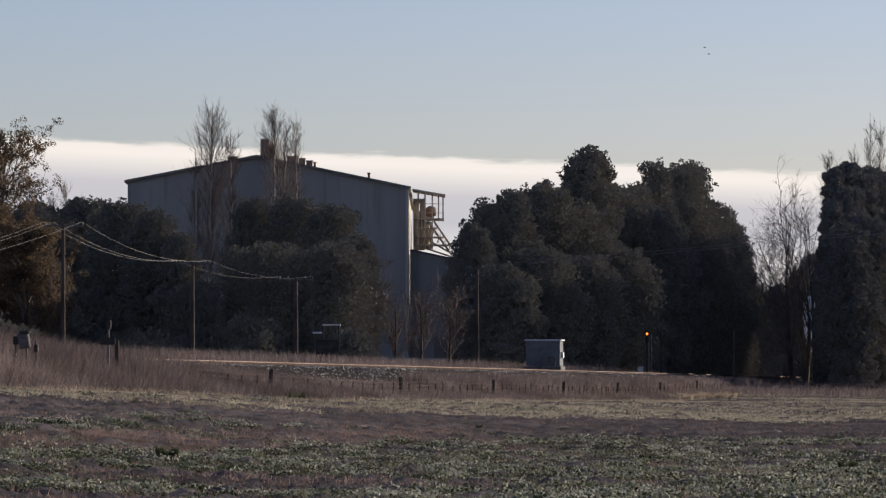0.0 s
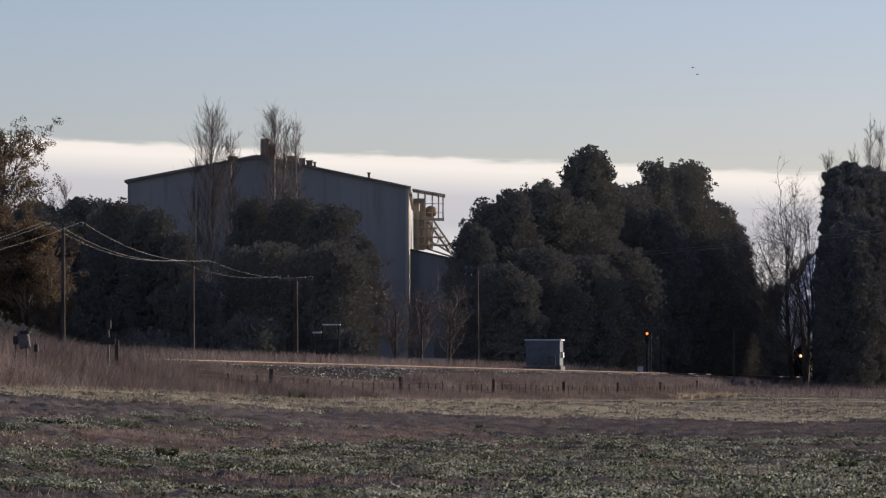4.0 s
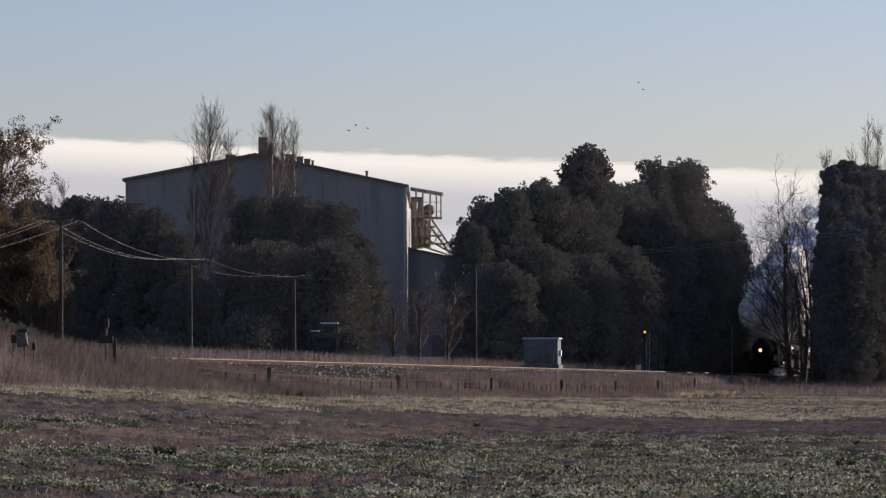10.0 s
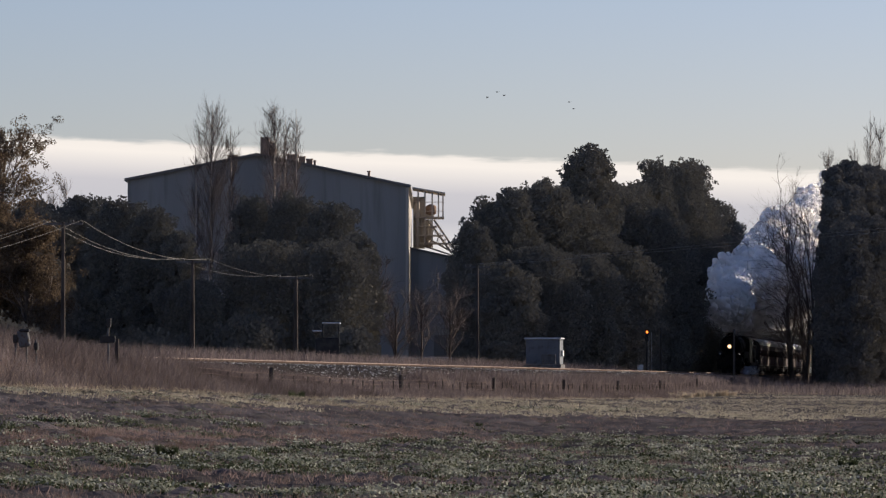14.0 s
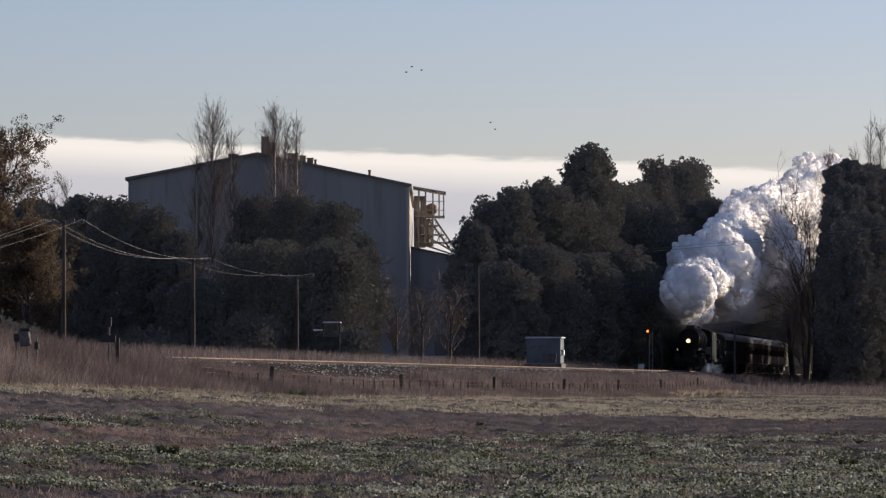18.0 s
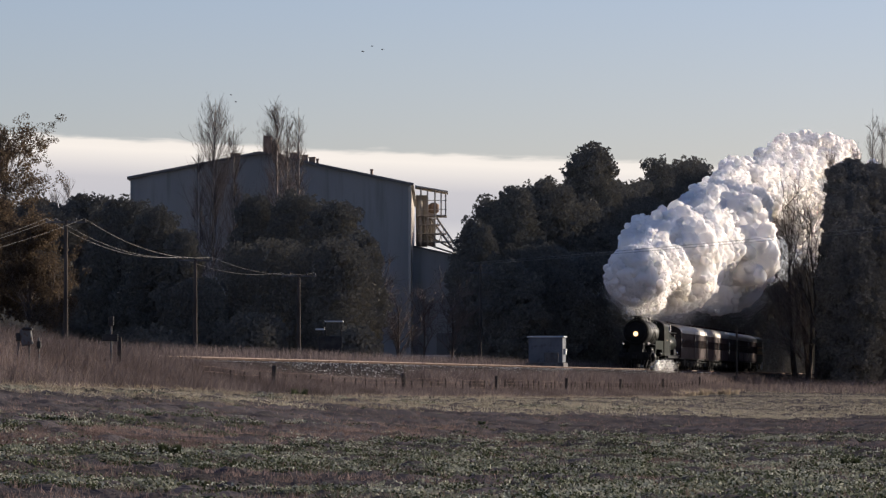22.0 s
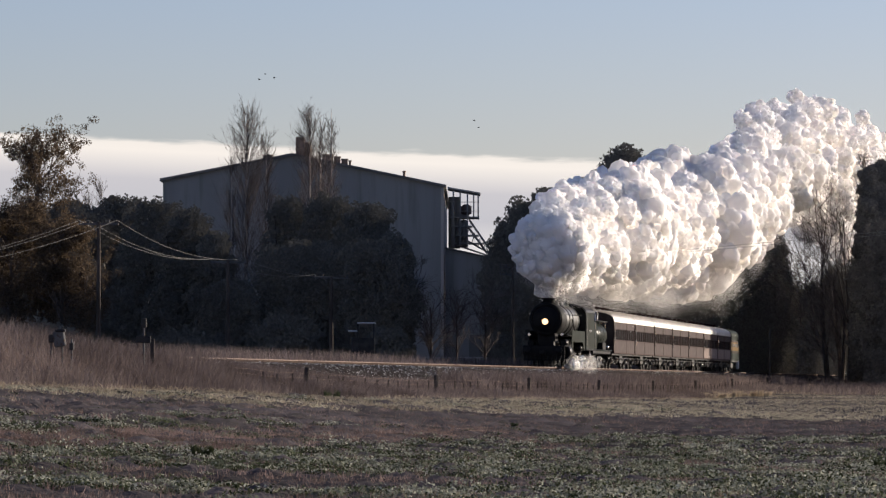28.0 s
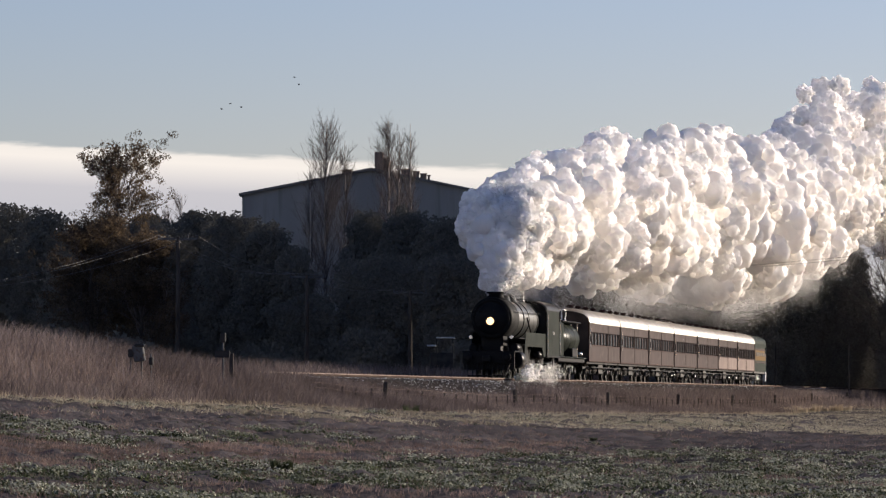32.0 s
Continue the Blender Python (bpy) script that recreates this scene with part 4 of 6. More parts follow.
# ---- the large grey building ----
def build_silo():
    y0, y1 = 430.0, 484.0
    xl, xr = at(226, 322, y0).x, at(722, 334, y0).x
    zl, zr, ridge = at(226, 323, y0).z, at(722, 334, y0).z, at(455, 279, y0)
    zg = 2.4
    b = thing("factory_building", Matrix.Translation((0, 0, 0)), "large grey metal-clad mill building with a low gabled roof", "building", kind="")
    g = Geo()
    prof = [(xl, zg), (xr, zg), (xr, zr), (ridge.x, ridge.z), (xl, zl)]
    g.add([(x, y0, z) for x, z in prof], [[0, 1, 2, 3, 4]])
    g.add([(x, y1, z) for x, z in prof], [[4, 3, 2, 1, 0]])
    g.add([(xl, y0, zg), (xl, y0, zl), (xl, y1, zl), (xl, y1, zg)], [[0, 1, 2, 3]])
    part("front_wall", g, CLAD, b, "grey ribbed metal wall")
    # the side wall takes the paler copy, painted as sunlit
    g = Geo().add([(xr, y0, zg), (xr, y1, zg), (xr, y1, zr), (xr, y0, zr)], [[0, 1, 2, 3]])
    part("side_wall", g, CLADSUNLIT, b, "ribbed metal wall, coloured paler for the sun on it")
    part("corner_flashing", Geo().box(xr - 0.22, y0 - 0.10, zg, xr + 0.08, y0 - 0.02, zr - 0.1), CLADSUNLIT, b)
    for a, c, in (((xl - 0.3, zl - 0.05), (ridge.x, ridge.z)), ((ridge.x, ridge.z), (xr + 0.3, zr - 0.07))):
        vs = [(a[0], y0 - 0.4, a[1]), (c[0], y0 - 0.4, c[1]), (c[0], y1, c[1]), (a[0], y1, a[1])]
        up = [(x, y, z + 0.26) for x, y, z in vs]
        g = Geo().add(vs + up, [[4, 5, 6, 7], [3, 2, 1, 0], [0, 1, 5, 4], [1, 2, 6, 5], [2, 3, 7, 6], [3, 0, 4, 7]])
        part("roof", g, ROOFMET, b, "grey sheet roof with a dark edge")
    # ventilators and chimney along the ridge
    for px0, px1, top, bot in ((403, 420, 277, 300), (423, 434, 280, 298), (508, 526, 276, 300), (529, 540, 280, 302), (542, 553, 284, 304), (555, 559, 287, 304), (561, 574, 299, 306), (299, 312, 307, 312)):
        p, q = at(px0, top, y0 + 3), at(px1, bot, y0 + 3)
        g = Geo().box(p.x, y0 + 3, q.z - 1.0, q.x, y0 + 3 + (q.x - p.x), p.z - 0.12, 0.03)
        g.box(p.x - 0.06, y0 + 2.94, p.z - 0.12, q.x + 0.06, y0 + 3.06 + (q.x - p.x), p.z, 0.03)
        part("roof_vent", g, RUST, b, "square brown-grey roof ventilator")
    p, q = at(461, 246, y0 + 3), at(477, 285, y0 + 3)
    g = Geo().box(p.x, y0 + 3, q.z - 1, p.x + 0.86, y0 + 4.2, p.z, 0.04)
    g.turned([(0, 0.1), (0.1, 0.5), (0.5, 0.75), (0.8, 0.75), (1.0, 0.4)], (p.x + 0.55, y0 + 3.7, p.z - 1.2), (1, 0, 0), 14)
    part("chimney", g, RUST, b, "dark square chimney stack with a round duct")
    p, q = at(440, 275, y0 + 3), at(461, 288, y0 + 3)
    part("roof_hatch", Geo().box(p.x, y0 + 3, q.z - 1, q.x, y0 + 5, p.z, 0.2), CLAD, b)
    p = at(653, 308, y0 + 2)
    part("vent_pipe", Geo().tube([(p.x, y0 + 2, p.z - 1.6), (p.x, y0 + 2, p.z)], 0.13, 8).cyl((p.x, y0 + 2, p.z), (p.x, y0 + 2, p.z + 0.12), 0.18), RUST, b)
    # annexe against the right-hand wall
    ya = 431.2
    p, q = at(726, 444, ya), at(828, 466, ya)
    prof = [(p.x, zg), (q.x, zg), (q.x, q.z), (p.x, p.z)]
    g = Geo().add([(x, ya, z) for x, z in prof] + [(x, ya + 22, z) for x, z in prof], [[0, 1, 2, 3], [7, 6, 5, 4], [1, 5, 6, 2]])
    part("annexe_wall", g, CLAD, b, "grey ribbed annexe wall")
    vs = [(p.x, ya - 0.3, p.z), (q.x + 0.2, ya - 0.3, q.z - 0.04), (q.x + 0.2, ya + 22, q.z - 0.04), (p.x, ya + 22, p.z)]
    up = [(x, y, z + 0.18) for x, y, z in vs]
    part("annexe_roof", Geo().add(vs + up, [[4, 5, 6, 7], [3, 2, 1, 0], [0, 1, 5, 4], [1, 2, 6, 5], [2, 3, 7, 6], [3, 0, 4, 7]]), ROOFMET, b)
    d0, d1 = at(768, 596, ya), at(798, 650, ya)
    part("roller_door", Geo().box(d0.x, ya - 0.08, zg, d1.x, ya + 0.02, d0.z, 0.02), ROOFMET, b, "grey roller door")
    # loading tower: roofed platform on posts, ducts and a slanting conveyor
    yt = 446.0
    P = lambda x, y: at(x, y, yt)
    roof0, roof1 = P(730, 338), P(788, 348)
    g = Geo()
    vs = [(roof0.x, yt - 1.5, roof0.z), (roof1.x, yt - 1.5, roof1.z), (roof1.x, yt + 4, roof1.z), (roof0.x, yt + 4, roof0.z)]
    g.add(vs + [(x, y, z + 0.16) for x, y, z in vs], [[4, 5, 6, 7], [3, 2, 1, 0], [0, 1, 5, 4], [1, 2, 6, 5], [2, 3, 7, 6], [3, 0, 4, 7]])
    part("tower_roof", g, CLADSUNLIT, b, "pale sheet roof over the loading platform")
    for x, t, u in ((784, 348, 390), (776, 346, 390), (765, 345, 440), (752, 343, 440), (740, 341, 440)):
        a, c = P(x, t), P(x, u)
        for dy in (-1.2, 3.0):
            part("tower_post", Geo().box(a.x - 0.07, yt + dy - 0.07, c.z, a.x + 0.07, yt + dy + 0.07, a.z, 0.01), CLADSUNLIT, b)
    for row in (388, 378, 362):
        a, c = P(733, row), P(786, row)
        part("platform_rail" if row != 388 else "platform", Geo().box(a.x, yt - 1.35, a.z - (0.09 if row == 388 else 0.03), c.x, yt + (3.2 if row == 388 else -1.27), a.z + 0.03, 0.01), CLADSUNLIT, b)
    for x, r, t, u in ((746, 0.26, 388, 440), (757, 0.2, 392, 442), (738, 0.3, 360, 442)):
        a, c = P(x, t), P(x, u)
        part("duct", Geo().tube([(a.x, yt + 0.4, a.z), (c.x, yt + 0.4, c.z)], r, 10), CLADSUNLIT, b, "pale round duct")
    g = Geo().turned([(0, 0.25), (0.15, 0.55), (0.9, 0.55), (1.1, 0.2)], P(763, 384), (0, 0, 1), 14)
    part("cyclone", g, RUST, b, "brown round dust cyclone")
    for x0, r0, x1, r1, dy, mat in ((731, 350, 752, 442, 2.4, CLADSUNLIT), (752, 392, 764, 440, 1.6, CLADSUNLIT), (733, 398, 757, 414, 0.2, CLADSUNLIT), (752, 368, 768, 386, 1.2, CLADSUNLIT)):
        a, c = P(x0, r0), P(x1, r1)
        part("tower_panel", Geo().box(a.x, yt + dy, c.z, c.x, yt + dy + 0.5, a.z, 0.03), mat, b, "pale sheet panel of the loading tower")
    for row in (404, 420, 434):
        a, c = P(735, row), P(764 + (row - 390) * 0.7, row)
        part("walkway", Geo().box(a.x, yt - 1.3, a.z - 0.08, c.x, yt + 2.0, a.z + 0.02, 0.01), CLADSUNLIT, b)
        for k in range(5):
            x = a.x + (c.x - a.x) * (k + 0.5) / 5
            part("stanchion", Geo().box(x - 0.025, yt - 1.3, a.z, x + 0.025, yt - 1.25, a.z + 0.75, 0.005), CLADSUNLIT, b)
    for k in range(6):
        a, c = P(760 + k * 9, 396 + k * 10), P(750 + k * 11, 424 + k * 6)
        part("lattice_bar", Geo().tube([(a.x, yt - 0.6, a.z), (c.x, yt - 0.6, c.z)], 0.05, 5), CLADSUNLIT, b)
    for x0, r0, x1, r1, w in ((757, 392, 800, 452, 0.13), (768, 392, 812, 456, 0.12), (748, 420, 815, 458, 0.10), (742, 436, 820, 462, 0.10)):
        a, c = P(x0, r0), P(x1, r1)
        part("conveyor", Geo().tube([a, c], w, 6), CLADSUNLIT, b, "slanting pale conveyor tube")
    return b


build_silo()


# ---- trackside things ----
def build_hut():
    p, q = at(930, 601, 322), at(996, 648, 322)
    w, d, h = 0.94 * (q.x - p.x), 1.9, p.z - q.z
    b = thing("relay_hut", pose(p.x, 322, q.z, 0, 0, -9), "white painted metal signalling hut beside the railway", "hut")
    part("hut_body", Geo().box(0.03, 0, 0, w - 0.03, d, h - 0.12, 0.02), HUTPAINT, b)
    part("roof", Geo().box(-0.08, -0.1, h - 0.12, w + 0.08, d + 0.1, h, 0.04), WHITEPAINT, b)
    part("door", Geo().box(w * 0.42, -0.03, 0.1, w * 0.62, 0.0, h * 0.86, 0.01), HUTPAINT, b)
    part("cabinet", Geo().box(w * 0.48, -0.35, 0, w * 0.88, -0.04, h * 0.38, 0.02), OLDPAINT, b, "low dark equipment cabinet")
    part("meter_box", Geo().box(w - 0.02, 0.5, h * 0.3, w + 0.16, 0.9, h * 0.52, 0.02), GALV, b)
    part("footing", Geo().box(-0.1, -0.4, -1.2, w + 0.1, d + 0.1, -0.02, 0.02), OLDPAINT, b)


build_hut()


def build_signal():
    lamp = at(1145, 591, 405)
    zg = gz(lamp.x, 405)
    b = thing("railway_signal", Matrix.Translation((lamp.x, 405, zg)), "railway signal post with a lit orange lamp", "signal")
    h = lamp.z - zg
    part("post", Geo().cyl((0, 0, 0), (0, 0, h + 0.3), 0.07, 0.06), DARKMET, b)
    part("head", Geo().box(-0.17, -0.16, h - 0.85, 0.17, 0.05, h + 0.3, 0.04), DARKMET, b, "black signal head")
    for k in range(3):
        part("lens" if k == 0 else "dark_lens", Geo().turned([(0, 0.11), (0.03, 0.11), (0.05, 0.07)], (0, -0.17, h - 0.34 * k), (0, -1, 0), 16), SIGNALGLOW if k == 0 else DARKMET, b, "glowing orange lens" if k == 0 else "")
        part("hood", Geo().box(-0.14, -0.36, h + 0.12 - 0.34 * k, 0.14, -0.16, h + 0.15 - 0.34 * k, 0.01), DARKMET, b)
    part("ladder", Geo().box(0.16, 0.1, 0, 0.19, 0.13, h).box(0.42, 0.1, 0, 0.45, 0.13, h), GALV, b)
    part("case", Geo().box(-0.9, -0.2, 0, -0.35, 0.2, 1.1, 0.02), GALV, b, "grey equipment case")


build_signal()


def slim_post(px, top, far, r, label, box=False, name="marker_post"):
    p = at(px, top, far)
    zg = gz(p.x, far)
    b = thing(name, Matrix.Translation((p.x, far, zg)), label, "post")
    h = p.z - zg
    part("pole", Geo().cyl((0, 0, -0.2), (0, 0, h), r, r * 0.85), OLDPAINT if box else WOOD, b)
    if box:
        part("cap", Geo().box(-r * 2.2, -r * 2.2, h - 0.1, r * 2.2, r * 2.2, h + 0.18, 0.02), DARKMET, b)
        part("bracket", Geo().box(-0.25, -0.05, h - 0.55, 0.2, 0.05, h - 0.35, 0.01), DARKMET, b)


slim_post(1170, 584, 410, 0.09, "grey steel post beside the signal")
slim_post(1299, 586, 398, 0.10, "grey timber post beside the railway")
slim_post(192, 577, 128, 0.035, "short grey post with a dark box on top, in the grass", True)


def build_greaser():
    p = at(44, 590, 116)
    x, zg = p.x, gz(p.x, 116)
    b = thing("rail_lubricator", Matrix.Translation((x, 116, zg)), "grey trackside cabinet on legs with dark boxes, in tall grass", "cabinet")
    h = p.z - zg
    part("cabinet", Geo().box(-0.06, -0.1, h - 0.42, 0.24, 0.15, h + 0.03, 0.03, turn=Matrix.Rotation(radians(-9), 4, "Y")), OLDPAINT, b, "tilted pale grey box")
    part("lid", Geo().box(-0.14, -0.14, h - 0.02, 0.14, 0.15, h + 0.06, 0.03), DARKMET, b)
    part("dark_box", Geo().box(-0.31, -0.08, h - 0.30, -0.17, 0.1, h - 0.08, 0.02), DARKMET, b)
    part("dark_box", Geo().box(0.25, -0.08, h - 0.50, 0.36, 0.1, h - 0.30, 0.02), DARKMET, b)
    for dx in (-0.24, 0.05, 0.30):
        part("leg", Geo().cyl((dx, 0, -0.1), (dx, 0, h - 0.2), 0.025, n=8), OLDPAINT, b)


build_greaser()


def stub_post(px, row, far, h):
    p = at(px, row, far)
    zg = gz(p.x, far)
    b = thing("stub_post", Matrix.Translation((p.x, far, zg)), "short dark post in the grass", "post")
    part("post", Geo().box(-0.06, -0.06, -0.2, 0.06, 0.06, p.z - zg, 0.01), WOOD, b)


stub_post(207, 603, 130, 1.0)


def power_pole(px, top, far, label, arm=1.15, skew=0.0, double=False):
    p = at(px, top, far)
    zg = gz(p.x, far)
    b = thing("power_pole", Matrix.Translation((p.x, far, zg)), label, "pole", "power poles")
    h = p.z - zg
    part("pole", Geo().cyl((0, 0, -0.5), (0, 0, h), 0.15, 0.10, 12), WOOD, b)
    ends = []
    for z in ([h - 0.12, h - 0.75] if double else [h - 0.12]):
        rot = Matrix.Rotation(skew, 4, "Z")
        part("crossarm", Geo().box(-arm, -0.06, z - 0.06, arm, 0.06, z + 0.06, 0.01, turn=rot), OLDPAINT, b)
        for s in (-0.95, -0.5, 0.5, 0.95):
            q = rot @ Vector((s * arm, 0, z + 0.06))
            part("insulator", Geo().turned([(0, 0.03), (0.04, 0.06), (0.08, 0.04), (0.13, 0.06), (0.17, 0.03)], q, (0, 0, 1), 8), OLDPAINT, b)
            ends.append(q + Vector((p.x, far, zg + 0.16)))
    return b, ends


def wire(a, c, sag, r=0.011):
    pts = [Vector(a).lerp(Vector(c), t) - Vector((0, 0, sag * 4 * t * (1 - t))) for t in [k / 20 for k in range(21)]]
    ob = part("power_wire", Geo().tube(pts, r, 5), WIRE)
    tagged(ob, "thin sagging power line wire between poles", "wire", "power wires")


POLE_LABEL = "weathered timber power pole with a crossarm"
_, e0 = power_pole(-1000, 398, 200, POLE_LABEL)
_, e1 = power_pole(112, 396, 252, POLE_LABEL)
_, e2 = power_pole(341, 464, 276, POLE_LABEL, skew=0.3)
_, e3 = power_pole(524, 492, 284, POLE_LABEL, skew=0.3)
_, e4 = power_pole(845, 474, 385, POLE_LABEL, double=True)
_, e5 = power_pole(930, 442, 416, POLE_LABEL)
_, e6 = power_pole(1700, 400.5, 250, POLE_LABEL)
for k in (0, 1, 3):
    wire(e0[k], e1[k], 2.9, 0.010)
    wire(e1[k], e2[k], 0.75)
for k in (0, 3):
    wire(e2[k], e3[k], 0.5)
    wire(e4[k], e6[k], 0.1, 0.012)


def build_fence():
    """Post and wire fence along the foot of the railway bank."""
    b = thing("wire_fence", Matrix.Translation((0, 0, 0)), "old post and wire fence along the railway bank", "fence")
    rng = np.random.RandomState(31)
    tall = Geo().box(-0.075, -0.075, -0.3, 0.075, 0.075, 0.80, 0.03).mesh("post", WOOD)
    thin = Geo().box(-0.026, -0.026, -0.3, 0.026, 0.026, 0.60, 0.01).mesh("post", WOOD)
    tops, y, k = [], 140.0, 0
    while y < 395:
        big = k % 12 == 5
        u = 6.0 + rng.uniform(-0.06, 0.06)
        x = place(u, y)[0]
        ob = new("post", tall if big else thin)
        ob.parent = b
        ob.matrix_basis = pose(x, y, gz(x, y) - (0.0 if big else rng.uniform(0.0, 0.2)), rng.uniform(-4, 4), rng.uniform(-5, 5), rng.uniform(0, 90))
        tops.append(Vector((x, y, gz(x, y))))
        y += 2.6 if y < 330 else 3.2
        k += 1
    for h in (0.22, 0.40, 0.56):
        part("wire", Geo().tube([p + Vector((0, 0, h + 0.02 * math.sin(i * 1.7))) for i, p in enumerate(tops)], 0.005, 3), RUST, b)
    return b


build_fence()


def build_shelter():
    p, q = at(556, 574, 281), at(602, 598, 281)
    b = thing("flat_trailer", Matrix.Translation((p.x, 281, gz(p.x, 281))), "pale flat-roofed farm trailer parked among the trees", "trailer")
    h, w = p.z - gz(p.x, 281), q.x - p.x
    part("canopy", Geo().box(0.5, 0, h - 0.08, w, 1.8, h, 0.02), WHITEPAINT, b)
    part("shelf", Geo().box(-0.1, 0, h - 0.6, 0.5, 1.4, h - 0.5, 0.02), WHITEPAINT, b)
    part("body", Geo().box(0.1, 0.1, 0.6, w - 0.1, 1.7, h - 1.0, 0.05), DARKMET, b)
    for x in (0.55, w - 0.1):
        part("post", Geo().box(x - 0.04, 0.05, 0.6, x + 0.04, 0.13, h, 0.01), DARKMET, b)
    for x in (0.4, w - 0.4):
        part("wheel", Geo().cyl((x, 0.0, 0.42), (x, 0.25, 0.42), 0.42, n=16), DARKMET, b)


build_shelter()
pk, qk = at(690, 635, 340), at(800, 640, 345)
kerb = part("concrete_kerb", Geo().box(pk.x, 340, 1.8, qk.x, 340.5, pk.z, 0.03), CONCRETE)
tagged(kerb, "low pale concrete edge beyond the railway", "kerb")


def grass_tuft(px, row, far, r, label, mat=CLOVER):
    p = at(px, row, far)
    rng = np.random.RandomState(int(px))
    n = 420
    a, d = rng.uniform(0, 2 * np.pi, n), r * np.sqrt(rng.uniform(0, 1, n))
    pts = np.stack([p.x + d * np.cos(a), far + d * np.sin(a), ground_z(p.x + d * np.cos(a), far + d * np.sin(a))], 1)
    ob = blades("grass_tuft", pts, r * (1.3 if far < 250 else 0.45), 0.008 if far < 150 else 0.02, 0.35, mat, int(px), label, "grass tuft")
    ob["kind"] = ""
    del ob["kind"]


for px, row, far, r in ((296, 812, 59, 0.14), (525, 697, 138, 0.25), (1500, 808, 62, 0.12), (1145, 790, 68, 0.1), (1556, 700, 400, 1.3), (620, 790, 66, 0.1), (848, 737, 100, 0.07)):
    grass_tuft(px, row, far, r, "dark tuft of coarse grass standing in the field")
for px, row, far, r in ((1206, 697, 300, 0.8), (1224, 697, 305, 1.0), (1262, 697, 312, 1.1), (1284, 697, 318, 0.8)):
    grass_tuft(px, row, far, r, "pale whitish heap of dead grass at the field edge", STRAW)


# ---- the train: along its own y it runs backwards from the smokebox front, x points to the camera's side, z is above the rail ----
def train_pose(t, y=0.0):
    """The pose of a vehicle whose origin is y metres behind the engine's front."""
    d = 653.6 - 13.64 * t + y * COS
    return pose(track_x(d), d, RAIL_TOP, 0, 0, -HEAD)


def wheel_mesh(r, spokes, tread=0.13):
    """A spoked wheel about the x axis, its outer face towards +x."""
    g = Geo()
    n = 28
    ring = []
    for x, rr in ((-tread, r - 0.09), (-tread, r + 0.03), (-tread + 0.03, r + 0.03), (-tread + 0.04, r), (0, r - 0.005), (0, r - 0.09)):
        ring.append([Vector((x, rr * math.cos(a), rr * math.sin(a))) for a in [2 * math.pi * k / n for k in range(n)]])
    ring.append(ring[0])
    g.ring_loft(ring, False, False)
    g.cyl((-tread - 0.02, 0, 0), (0.03, 0, 0), 0.16 if r > 0.6 else 0.11, n=14)
    if spokes:
        for k in range(spokes):
            a = 2 * math.pi * k / spokes
            g.tube([(-tread * 0.5, 0, 0), (-tread * 0.5, (r - 0.07) * math.cos(a), (r - 0.07) * math.sin(a))], [0.05, 0.035], 5)
        if r > 0.6:
            g.box(-tread * 0.8, r * 0.35, -r * 0.42, -0.01, r * 0.86, r * 0.42, 0.03)
    else:
        g.cyl((-tread * 0.7, 0, 0), (-tread * 0.3, 0, 0), r - 0.05, n=n)
    return g


SPIN = []           # (wheel, radius, x, y, z)
RODS = []           # rods that circle with the cranks: (rod, crank radius)
FOLLOW = []         # (thing, metres behind the engine's front)
CRANK = 0.33


